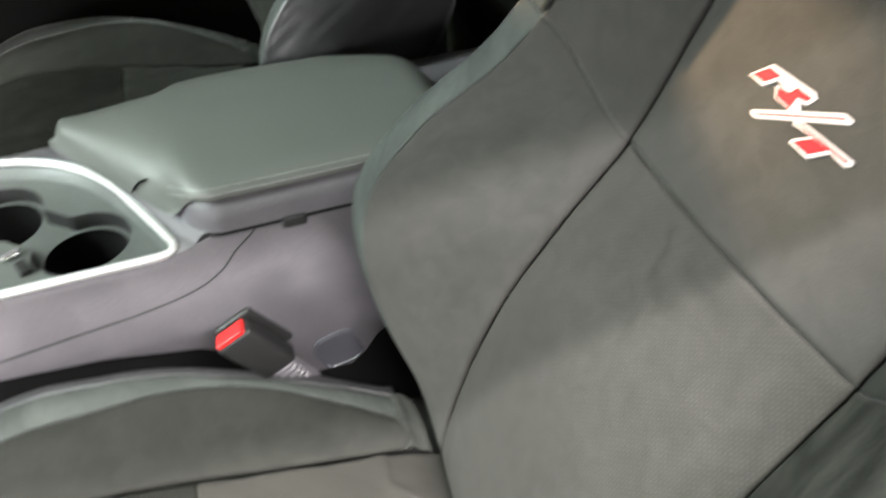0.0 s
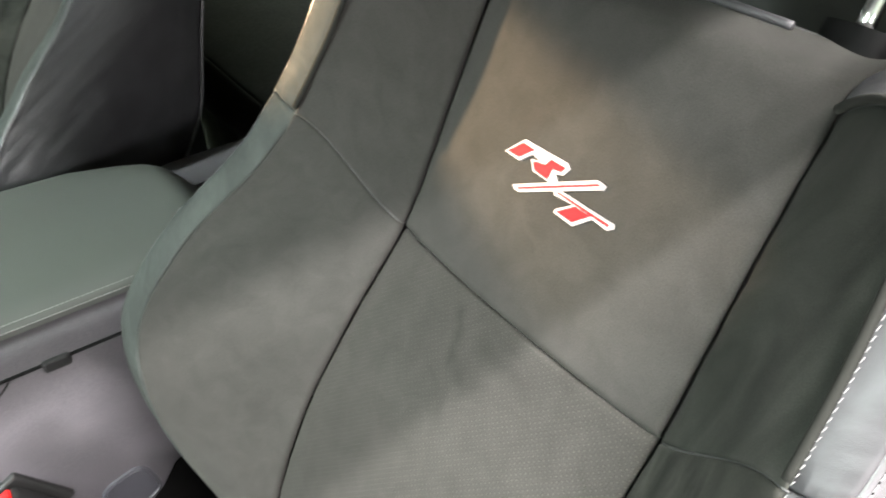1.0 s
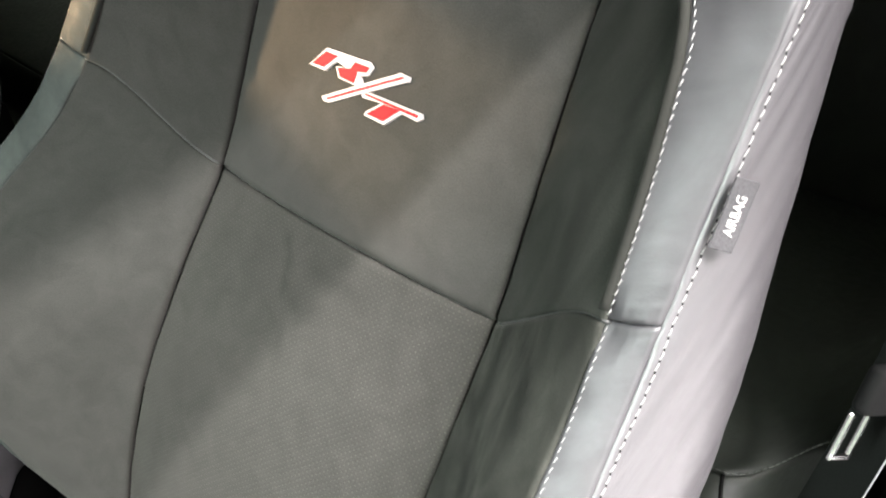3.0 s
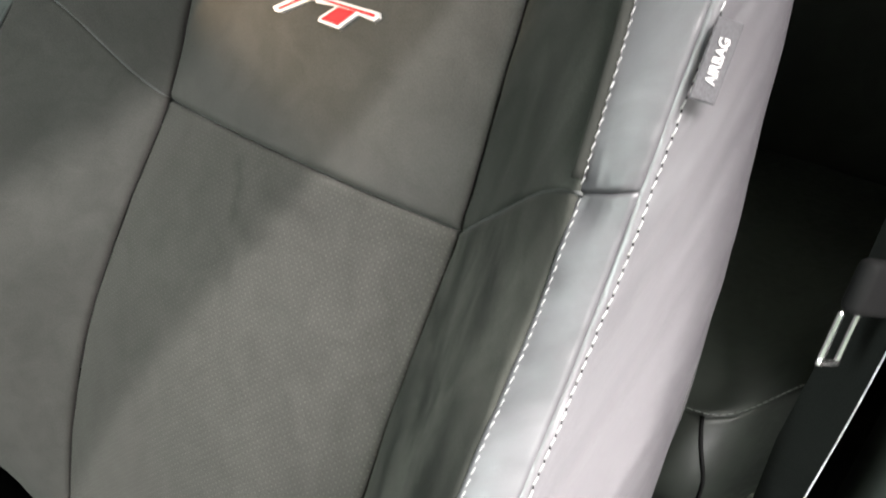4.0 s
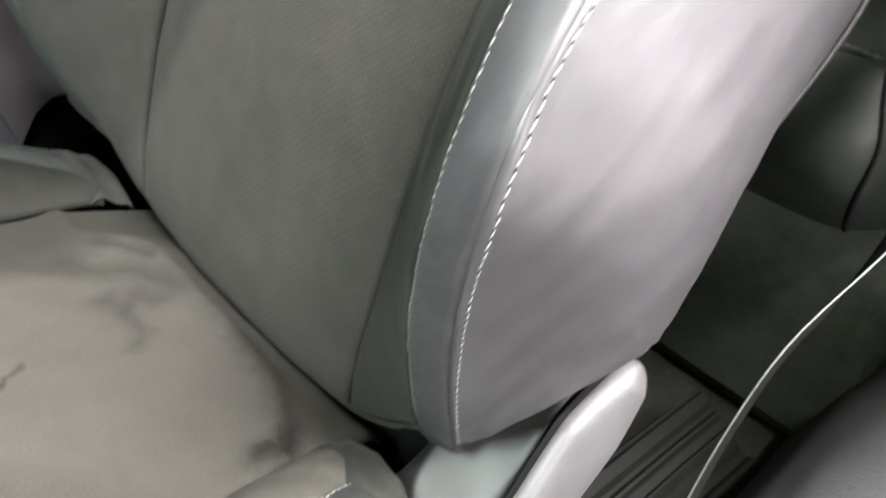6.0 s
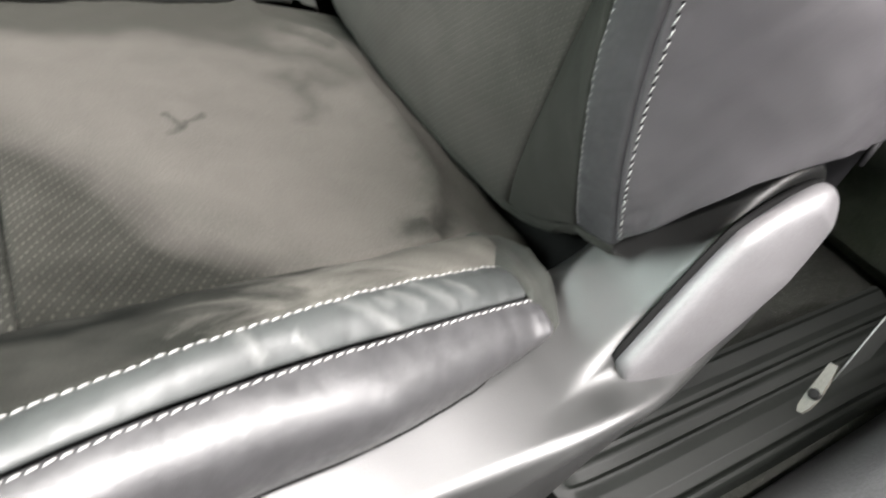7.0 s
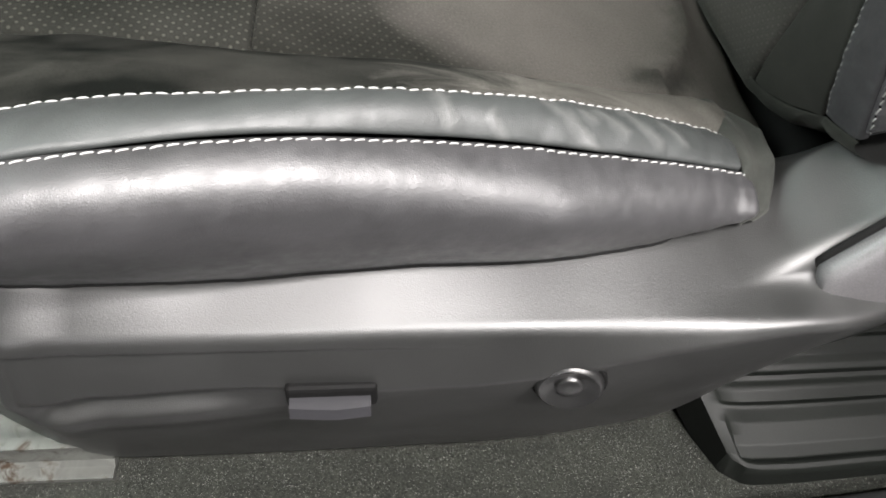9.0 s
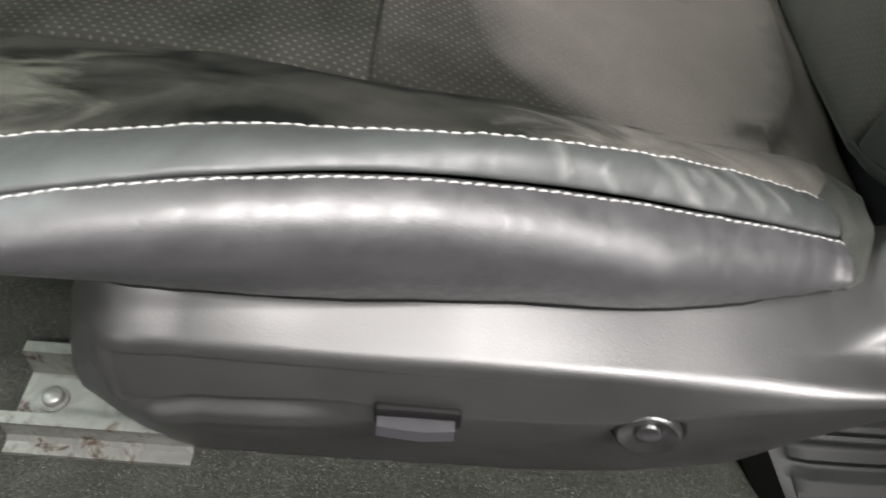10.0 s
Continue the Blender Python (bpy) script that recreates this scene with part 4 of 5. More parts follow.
EDGE_Y = (0.163, 0.158, 0.1548, 0.1468, 0.1416, 0.1440, 0.1480, 0.1530, 0.1570, 0.1625, 0.1690, 0.1780, 0.1900, 0.2010, 0.2045, 0.2055, 0.2060, 0.2060, 0.2060, 0.2060, 0.2050, 0.2030)
EDGE_Z = (0.104, 0.138, 0.1795, 0.1935, 0.1950, 0.1940, 0.1955, 0.1925, 0.1925, 0.1905, 0.1885, 0.1875, 0.1910, 0.2030, 0.2130, 0.2260, 0.2380, 0.2520, 0.2600, 0.2620, 0.2550, 0.2370)
CREST_Y = (0.1617, 0.1567, 0.1506, 0.1397, 0.1346, 0.1350, 0.1372, 0.1399, 0.1421, 0.1452, 0.1440, 0.1480, 0.1525, 0.1555, 0.1580, 0.1580, 0.1580, 0.1580, 0.1582, 0.1590, 0.1610, 0.1650)
CREST_Z = (0.1013, 0.1344, 0.1739, 0.1858, 0.1887, 0.1891, 0.1900, 0.1885, 0.1882, 0.1870, 0.1850, 0.1846, 0.1870, 0.1945, 0.2065, 0.2250, 0.2430, 0.2560, 0.2640, 0.2660, 0.2590, 0.2400)
HOLLOW_Y = (0.1609, 0.1559, 0.1483, 0.1357, 0.1307, 0.1300, 0.1312, 0.1327, 0.1339, 0.1356, 0.1390, 0.1420, 0.1465, 0.1500, 0.1545, 0.1560, 0.1565, 0.1570, 0.1580, 0.1590, 0.1612, 0.1655)
HOLLOW_Z = (0.0998, 0.1324, 0.1708, 0.1816, 0.1852, 0.1864, 0.1869, 0.1862, 0.1858, 0.1851, 0.1842, 0.1828, 0.1805, 0.1795, 0.1785, 0.1840, 0.1920, 0.2000, 0.2120, 0.2200, 0.2250, 0.2180)
RIDGE_Y = (0.1600, 0.1550, 0.1455, 0.1310, 0.1260, 0.1240, 0.1240, 0.1240, 0.1240, 0.1240, 0.1240, 0.1240, 0.1248, 0.1275, 0.1320, 0.1380, 0.1430, 0.1480, 0.1520, 0.1570, 0.1600, 0.1640)
RIDGE_Z = (0.0980, 0.1300, 0.1670, 0.1765, 0.1810, 0.1832, 0.1832, 0.1835, 0.1830, 0.1828, 0.1830, 0.1830, 0.1830, 0.1800, 0.1760, 0.1720, 0.1700, 0.1700, 0.1720, 0.1780, 0.1860, 0.1950)
BELLY_Y = (0.1600, 0.1515, 0.1400, 0.1245, 0.1200, 0.1180, 0.1180, 0.1180, 0.1180, 0.1188, 0.1195, 0.1210, 0.1225, 0.1250, 0.1305, 0.1370, 0.1425, 0.1480, 0.1520, 0.1575, 0.1610, 0.1645)
BELLY_Z = (0.0800, 0.1100, 0.1370, 0.1355, 0.1400, 0.1480, 0.1495, 0.1570, 0.1665, 0.1725, 0.1755, 0.1770, 0.1775, 0.1750, 0.1710, 0.1670, 0.1650, 0.1650, 0.1670, 0.1720, 0.1800, 0.1880)
FOOT_Y = (0.1640, 0.1630, 0.1620, 0.1600, 0.1600, 0.1600, 0.1600, 0.1600, 0.1610, 0.1630, 0.1650, 0.1670, 0.1700, 0.1750, 0.1800, 0.1840, 0.1860, 0.1880, 0.1900, 0.1940, 0.1970, 0.1990)
FOOT_Z = (0.0660, 0.0480, 0.0290, 0.0220, 0.0170, 0.0170, 0.0190, 0.0220, 0.0250, 0.0280, 0.0300, 0.0320, 0.0370, 0.0440, 0.0520, 0.0600, 0.0650, 0.0700, 0.0760, 0.0840, 0.0920, 0.1000)
TRIM_LINES = ((INNER_Y, INNER_Z), (EDGE_Y, EDGE_Z), (CREST_Y, CREST_Z), (HOLLOW_Y, HOLLOW_Z), (RIDGE_Y, RIDGE_Z), (BELLY_Y, BELLY_Z), (FOOT_Y, FOOT_Z))
TURNS = (0.0, 0.0025, 0.0060, 0.0100, 0.0048, 0.0018, 0.0)


def trim_sections(count=300, around=330):
    """Seat base trim: top face, crest over the lever's pocket, ridge, belly and foot, with an inset field towards the front."""
    xs = np.linspace(XS[0], XS[-1], count)
    ctrl = np.array([[rows_spline(XS, line[c], xs) for c in range(2)] for line in TRIM_LINES])
    out = []
    for i, x in enumerate(xs):
        p = ctrl[:, :, i]
        pts = [p[0]]
        for k in range(1, 6):
            a, b, c = p[k - 1], p[k], p[k + 1]
            la, lc = np.linalg.norm(a - b), np.linalg.norm(c - b)
            s0, s1 = b + (a - b) * min(TURNS[k] / la, 0.48), b + (c - b) * min(TURNS[k] / lc, 0.48)
            for t in np.linspace(0, 1, 11):
                pts.append((1 - t) ** 2 * s0 + 2 * t * (1 - t) * b + t**2 * s1)
        pts.append(p[6])
        pts.append(p[6] + (0.03, 0.004))
        pts = np.array(pts)
        s = np.concatenate([[0], np.cumsum(np.linalg.norm(np.diff(pts, axis=0), axis=1))])
        q = np.linspace(0, s[-1], around)
        y, z = np.interp(q, s, pts[:, 0]), np.interp(q, s, pts[:, 1])
        ridge, belly = p[4][1], p[5][1]
        outer = (q > s[-1] * 0.2) & (y < 0.17)
        # inset field below the ridge, and under it a hollow over a rounded lip
        field = float(soft_step((x + 0.199 + 0.12 * max(0.0, ridge - 0.030 - 0.135)) / 0.006))
        fade = float(soft_step((0.02 - x) / 0.16))
        step = 0.0034 * field * fade * soft_step((ridge - 0.0068 - z) / 0.0026) * soft_step((z - belly + 0.010) / 0.012)
        start = float(soft_step((x + 0.200) / 0.020))
        end = float(soft_step((-0.060 - x) / 0.07))
        hollow = 0.0075 * start * end * soft_step((belly + 0.004 - z) / 0.006) * soft_step((z - (belly - 0.017)) / 0.010)
        lip = -0.0030 * start * end * np.exp(-(((z - (belly - 0.024)) / 0.008) ** 2))
        y = y + np.where(outer, step + hollow + lip, 0)
        out.append([(x, float(a), float(b)) for a, b in zip(y, z)])
    return out


trim = loft("side_trim", trim_sections(), TRIM, None, "grained black plastic side trim of seat base", True)
world_part(trim, driver)


def trim_height(x, y):
    """Height of the trim's top face."""
    p = [[float(rows_spline(XS, line[q], x)) for q in range(2)] for line in TRIM_LINES[4::-1]]
    return float(np.interp(y, [q[0] for q in p], [q[1] for q in p]))


# thin black cord where the cushion meets the trim
side_grid = SIDES["driver_seat", 1]
edge = []
for j in range(side_grid.shape[1]):
    col = side_grid[:, j]
    if not -0.21 < col[-1][0] < 0.112:
        continue
    gap = np.array([p[2] - trim_height(p[0], p[1]) for p in col])
    under_i = np.nonzero((gap[:-1] > 0) & (gap[1:] <= 0))[0]
    if len(under_i):
        k = under_i[-1]
        f = gap[k] / (gap[k] - gap[k + 1])
        edge.append(col[k] + (col[k + 1] - col[k]) * f)
world_part(cord("edge_strip", np.array(edge), 0.0013, DEEP_BLACK, None), driver)


def sub_part(ob, parent):
    ob.parent = parent
    ob.matrix_parent_inverse = Matrix()
    return ob


# power switch: a waisted bar; a black box stands in for its shaded slot
bm = box_bm((0.0385, 0.008, 0.0150), (-0.0615, 0.1212, 0.1472), 0.002)
sub_part(part("switch_slot_shade", bm, DEEP_BLACK), trim)
bm = bmesh.new()
prof = [(-0.0795, 0.0), (-0.070, 0.0008), (-0.060, 0.0014), (-0.053, 0.0008), (-0.0455, 0.0)]
ring = []
for x, b in prof:
    ring.append([bm.verts.new(v) for v in ((x, 0.134, 0.1408), (x, 0.1178 - b, 0.1396), (x, 0.1165 - b, 0.1335), (x, 0.134, 0.1320))])
for a, b in zip(ring, ring[1:]):
    for j in range(4):
        bm.faces.new((a[j], a[(j + 1) % 4], b[(j + 1) % 4], b[j]))
bm.faces.new(ring[0])
bm.faces.new(ring[-1])
bmesh.ops.bevel(bm, geom=[e for e in bm.edges if e.calc_face_angle(0) > 0.6], offset=0.0012, segments=2, affect="EDGES")
bmesh.ops.translate(bm, verts=bm.verts, vec=(0.0005, -0.0055, 0.0090))
sub_part(part("seat_switch", bm, SWITCH_GREY, None, "grey plastic sliding seat switch", True), trim)


def turned(profile, at, axis, mat, name, label="", segs=40):
    """A turned form: rows of (radius, along) about an axis."""
    axis = Vector(axis).normalized()
    a = axis.orthogonal().normalized()
    b = axis.cross(a)
    bm = bmesh.new()
    rings = []
    for r, d in profile:
        c = Vector(at) + axis * d
        rings.append([bm.verts.new(c + a * r * math.cos(t) + b * r * math.sin(t)) for t in np.linspace(0, 2 * math.pi, segs, endpoint=False)])
    for p, q in zip(rings, rings[1:]):
        for j in range(segs):
            bm.faces.new((p[j], p[(j + 1) % segs], q[(j + 1) % segs], q[j]))
    bm.faces.new(rings[-1])
    bm.faces.new(rings[0][::-1])
    return part(name, bm, mat, None, label, True, 0.9)


KNOB = (0.0405, 0.1222, 0.1478)
knob_axis = (-0.12, -1.0, 0.06)
sub_part(turned([(0.0166, -0.006), (0.0166, 0.0012), (0.0160, 0.002)], KNOB, knob_axis, DEEP_BLACK, "knob_collar"), trim)
sub_part(turned([(0.0146, 0.0), (0.0150, 0.003), (0.0145, 0.0052), (0.0132, 0.0060), (0.0112, 0.0052), (0.0085, 0.0034), (0.0062, 0.0030), (0.0058, 0.0044), (0.0050, 0.0049), (0.001, 0.0050)], KNOB, knob_axis, KNOB_PLASTIC, "lumbar_knob", "round black plastic knob with dished face"), trim)

# recline lever: a long rounded paddle beside the hinge
L0, L1 = Vector((0.151, 0.149, 0.176)), Vector((0.248, 0.150, 0.264))
axis = (L1 - L0).normalized()
flat = Vector((0, -1, 0))
wide = axis.cross(flat).normalized()


def lever_rows(grow, deep_by, lift):
    secs = []
    for t in np.sin(np.linspace(0, 1, 40) * np.pi / 2):
        c = L0.lerp(L1, t) - flat * lift + wide * 0.009
        half = (0.0195 + 0.0110 * math.sin(min(t, 0.8) / 0.8 * math.pi / 2)) * min(1.0, (t / 0.06) ** 0.5 + 0.72) * min(1.0, (max(1 - t, 0.0) / 0.36) ** 0.5 + 0.02) + grow
        deep = deep_by * min(1.0, (max(1 - t, 0.0) / 0.12) ** 0.5 + 0.1) * min(1.0, 0.75 + t * 2)
        secs.append([tuple(c + wide * half * (1.0 if math.sin(a) > 0 else 1 + 0.28 * math.sin(a)) * math.copysign(abs(math.cos(a)) ** 0.7, math.cos(a)) + flat * deep * math.copysign(abs(math.sin(a)) ** 0.6, math.sin(a))) for a in np.linspace(0, 2 * math.pi, 32, endpoint=False)])
    return secs


lever = loft("recline_lever", lever_rows(0.0, 0.0105, 0.0), TRIM_LEVER, None, "smooth grey plastic recline lever", True, True)
sub_part(lever, trim)
# slightly larger black copy behind the lever, shade of the gap round it
sub_part(loft("lever_gap_shade", lever_rows(0.0012, 0.004, 0.0045), DEEP_BLACK, None, "", True, True), trim)

# airbag tag sewn into the side seam
tag_at = d_back(np.array([0.2490, 0.512, 0.0620]))
tag_up = UP
tag_out = (d_back(np.array([0.2755, 0.512, 0.040])) - d_back(np.array([0.2640, 0.512, 0.0525])))
tag_out /= np.linalg.norm(tag_out)
tag_n = np.cross(tag_up, -tag_out)
if tag_n[1] > 0:
    tag_n = -tag_n
M = Matrix(((tag_up[0], -tag_out[0], tag_n[0], tag_at[0]), (tag_up[1], -tag_out[1], tag_n[1], tag_at[1]), (tag_up[2], -tag_out[2], tag_n[2], tag_at[2]), (0, 0, 0, 1)))
bm = box_bm((0.032, 0.0115, 0.0012), (-0.004, -0.0155, 0.0026), 0.0005, 1)
bm.transform(M)
tag = part("airbag_tag", bm, TAG, d_backrest, "small grey cloth tag with white lettering")
txt = bpy.data.curves.new("tag_text", "FONT")
txt.body, txt.size, txt.align_x, txt.align_y, txt.extrude = "AIRBAG", 0.0065, "CENTER", "CENTER", 0.0003
tob = new("tag_text_curve", txt)
deps = bpy.context.evaluated_depsgraph_get()
deps.update()
tme = bpy.data.meshes.new_from_object(tob.evaluated_get(deps))
bpy.data.objects.remove(tob)
tme.transform(M @ Matrix.Translation((-0.004, -0.0158, 0.0035)) @ Matrix.Diagonal((0.80, 1.0, 1.0, 1)))
tme.materials.clear()
tme.materials.append(WHITE)
lettering = new("lettering", tme)
lettering.parent = tag

# base box and rails
bm = box_bm((0.36, 0.40, 0.10), (-0.03, 0.408, 0.105), 0.01)
world_part(part("seat_frame", bm, PLASTIC_DARK, None, "black seat frame"), driver)
for y in (0.187, 0.629):
    prof = [(-0.034, 0.0035), (-0.034, 0.0065), (-0.0265, 0.0065), (-0.024, 0.010), (-0.024, 0.027), (-0.028, 0.0295), (-0.028, 0.0325), (-0.0205, 0.0325), (-0.0200, 0.0300), (-0.019, 0.010), (0.019, 0.010), (0.0200, 0.0300), (0.0205, 0.0325), (0.028, 0.0325), (0.028, 0.0295), (0.024, 0.027), (0.024, 0.010), (0.0265, 0.0065), (0.034, 0.0065), (0.034, 0.0035)]
    rail = loft("seat_rail", [[(x, y + a, b) for a, b in prof] for x in np.linspace(-0.307, -0.195, 8)], STEEL, None, "zinc steel seat rail with bolt", False, True)
    world_part(rail, driver)
    sub_part(turned([(0.0090, 0.0), (0.0090, 0.0012), (0.0066, 0.0016), (0.0064, 0.0055), (0.0052, 0.0066), (0.001, 0.0068)], (-0.287, y + 0.001, 0.010), (0, 0, 1), STEEL, "rail_bolt", segs=24), rail)
    # near-black slides and feet keep the gap under the trim dark
    sub_part(part("slide", box_bm((0.33, 0.036, 0.030), (-0.03, y + (0.014 if y < 0.4 else -0.014), 0.021), 0.003), DEEP_BLACK), rail)
    for x in np.linspace(-0.24, 0.2, 8):
        sub_part(part("support_foot", box_bm((0.03, 0.03, 0.055), (x, y + (0.014 if y < 0.4 else -0.014), 0.040), 0.003), DEEP_BLACK), rail) if abs(x) < 0.11 else None
for y in (1.067, 1.503):
    rail = loft("seat_rail", [[(x, y + a, b) for a, b in ((-0.03, 0.003), (-0.03, 0.03), (0.03, 0.03), (0.03, 0.003))] for x in np.linspace(-0.395, 0.17, 6)], STEEL, None, "steel seat rail", False, True)
    rail.parent = passenger
    rail.matrix_parent_inverse = Matrix.Translation(passenger.location).inverted()
bm = box_bm((0.36, 0.40, 0.12), (-0.11, 1.285, 0.09), 0.01)
ob = part("seat_frame", bm, PLASTIC_DARK, None, "black seat frame")
ob.parent = passenger
ob.matrix_parent_inverse = Matrix.Translation(passenger.location).inverted()


# ---- centre console ----
console = thing("center_console", "grey plastic centre console with padded lid and cup holders", "console", (0.05, 0.84, 0.0))


def to_console(ob, parent=None):
    ob.parent = parent or console
    ob.matrix_parent_inverse = Matrix.Translation(console.location).inverted() if parent is None else Matrix()
    return ob


def console_wall(sign):
    """One side wall: upright below, leaning in to a rounded shoulder."""
    rows = []
    for x in np.linspace(-0.62, 0.46, 60):
        t = float(np.clip((x + 0.10) / 0.10, 0, 1))
        t = t * t * (3 - 2 * t)
        top = 0.378 + 0.022 * t
        deck = x > -0.068
        low = float(np.interp(x, (-0.62, -0.27, -0.175, -0.065, 0.0, 0.047, 0.102, 0.120, 0.140, 0.46), (0.285, 0.272, 0.265, 0.242, 0.195, 0.155, 0.152, 0.180, 0.205, 0.20))) if sign < 0 else 0.0
        pts = [(0.076, low - 0.002), (0.1000, low), (0.1015, low + 0.003), (0.100, max(0.30, low + 0.01)), (0.0995, top - 0.030), (0.098, top - 0.012), (0.096, top - 0.003), (0.080 if deck else 0.093, top), (0.02 if deck else 0.091, top)]
        wide = 0.085 if sign > 0 else 0.0
        rows.append([(x, 0.84 + sign * (a + wide), b) for a, b in pts])
    return rows


body = loft("console_body", console_wall(-1), PLASTIC_CONSOLE, None, "violet-grey grained console side", True)
to_console(body)
to_console(loft("far_console_side", console_wall(1), PLASTIC_CONSOLE, None, "", True))
# black box below the side panel, stands in for the shaded carpet gap
to_console(part("console_gap_shade", box_bm((1.06, 0.12, 0.29), (-0.08, 0.835, 0.147), 0.004), DEEP_BLACK))
# seam groove of the rear side panel, drawn as a fine recessed cord
seam = [(-0.60, 0.7372, 0.255), (-0.40, 0.7375, 0.283), (-0.22, 0.7380, 0.306), (-0.12, 0.7383, 0.318), (-0.06, 0.7386, 0.331), (-0.025, 0.7390, 0.350), (-0.005, 0.7395, 0.372), (0.015, 0.7410, 0.388), (0.022, 0.7440, 0.396)]
s = np.linspace(0, 1, len(seam))
ss = np.linspace(0, 1, 60)
pts = np.stack([rows_spline(s, [p[k] for p in seam], ss) for k in range(3)], -1)
to_console(cord("panel_seam", pts, 0.0011, PLASTIC_DARK, None))
# rounded square plug in the side panel
bm = bmesh.new()
ring = []
for r, d in ((1.06, -0.001), (1.05, 0.0020), (0.98, 0.0026), (0.94, 0.0008), (0.90, 0.0004), (0.88, 0.0016)):
    row = []
    for t in np.linspace(0, 2 * math.pi, 48, endpoint=False):
        a, b = (0.0265 * r * math.copysign(abs(w) ** 0.58, w) for w in (math.cos(t), math.sin(t)))
        row.append(bm.verts.new((0.080 + 0.96 * a - 0.28 * b, 0.7375 - d, 0.1875 + 0.28 * a + 0.96 * b)))
    ring.append(row)
for a, b in zip(ring, ring[1:]):
    for j in range(48):
        bm.faces.new((a[j], a[(j + 1) % 48], b[(j + 1) % 48], b[j]))
bm.faces.new(ring[-1])
to_console(part("plug", bm, PLUG, None, "slate grey rounded square plug", True))
# black notch of the latch under the lid
to_console(part("lid_notch", box_bm((0.026, 0.010, 0.014), (0.062, 0.741, 0.394), 0.003), PLASTIC_DARK))


# lid: plastic tray below, padded leather above, front cut back towards the driver
def lid_outline(x):
    """near and far edge of the lid at a station"""
    cut = (-0.030 - x) / 0.157
    cut = 0.5 * (cut + math.sqrt(cut * cut + 0.016)) - 0.030
    near = 0.740 + 0.235 * float(np.clip(cut, 0, 1)) ** 1.02
    far = float(np.interp(x, [-0.19, -0.10, 0.0, 0.15, 0.20, 0.266], [0.984, 0.992, 0.998, 0.985, 0.965, 0.93]))
    end = 0.05 * float(np.clip((x - 0.215) / 0.050, 0, 1)) ** 2.5
    return min(near + end, far - 0.006), far - end


def lid_rows(z0, z1, grow, front, steps, dome, square=0.42):
    """Sections across the lid; grow and front: how far it stands out along the sides and at the slanted front."""
    rows = []
    for x in np.concatenate([np.linspace(-0.190, -0.02, 60), np.linspace(-0.014, 0.20, 26), np.linspace(0.208, 0.266, 12)]):
        ahead = float(soft_step((-0.030 - x) / 0.035))
        near, far = lid_outline(x)
        near, far = near - grow - (front - grow) * ahead, far + grow
        mid, half = (near + far) / 2, max((far - near) / 2, 0.004)
        low = z0 + (0.402 - z0) * ahead
        fall = min(0.95, 0.10 * float(soft_step((0.10 - x) / 0.16)) + 0.30 * float(soft_step((-0.03 - x) / 0.155)) + 0.60 * float(soft_step((-0.166 - x) / 0.026)) + 0.5 * float(np.clip((x - 0.22) / 0.046, 0, 1)) ** 3)
        rise = max(z1 - (z1 - 0.402) * fall - low, 0.15 * (z1 - low))
        row = [(x, far, low)]
        for a in np.linspace(0, math.pi, steps):
            soft = square + (0.26 * ahead if math.cos(a) < 0 else 0.0)
            ex = math.copysign(abs(math.cos(a)) ** soft, math.cos(a))
            ez = abs(math.sin(a)) ** (soft + 0.13)
            z = low + rise * ez + dome * (1 - ex * ex) * (1 - fall)
            # finger hollow in the slanted front
            dent = 0.007 * ahead * math.exp(-(((x + 0.060) / 0.013) ** 2)) * (ex < -0.7) * math.exp(-(((z - 0.415) / 0.014) ** 2))
            row.append((x, mid + half * ex + dent, z))
        row.append((x, near, low))
        rows.append(row)
    return rows


lid = loft("console_lid", lid_rows(0.3985, 0.447, 0.0, -0.012, 24, 0.0, 0.40), PLASTIC_CONSOLE, None, "grey plastic lid tray", True)
to_console(lid)
pad = loft("lid_pad", lid_rows(0.437, 0.459, -0.0045, 0.0, 48, 0.006, 0.46), LEATHER_GREEN, None, "padded grey-green leather armrest", True)
to_console(pad, lid)
for dz, dy in ((0.4425, 0.0006), (0.4485, 0.0040)):
    pts = np.array([(x, lid_outline(x)[0] + 0.0042 + dy - 0.0015 * soft_step((-0.02 - x) / 0.06), dz - 0.010 * soft_step((-0.02 - x) / 0.05)) for x in np.linspace(-0.055, 0.24, 90)])
    st = stitch_row("pad_stitching", pts, np.tile([-0.1, -0.70, 0.70], (90, 1)), lambda q: q, None, 0.0046, 0.0042, 0.00050)
    to_console(st, lid)
gap = np.array([(x, lid_outline(x)[0] - 0.0004, 0.3968) for x in np.linspace(-0.028, 0.24, 60)])
to_console(cord("lid_gap", gap, 0.0019, DEEP_BLACK, None), lid)
# slit of the latch in the slanted front
slit = np.array([(-0.0965, 0.8300, 0.4120), (-0.0905, 0.8240, 0.4220), (-0.0840, 0.8175, 0.4300), (-0.0770, 0.8110, 0.4350)])
to_console(cord("latch_slit", np.stack([rows_spline((0, 1, 2, 3), slit[:, k], np.linspace(0, 3, 16)) for k in range(3)], -1), 0.0014, DEEP_BLACK, None), lid)
# deck between the cup holder and the lid
deck = []
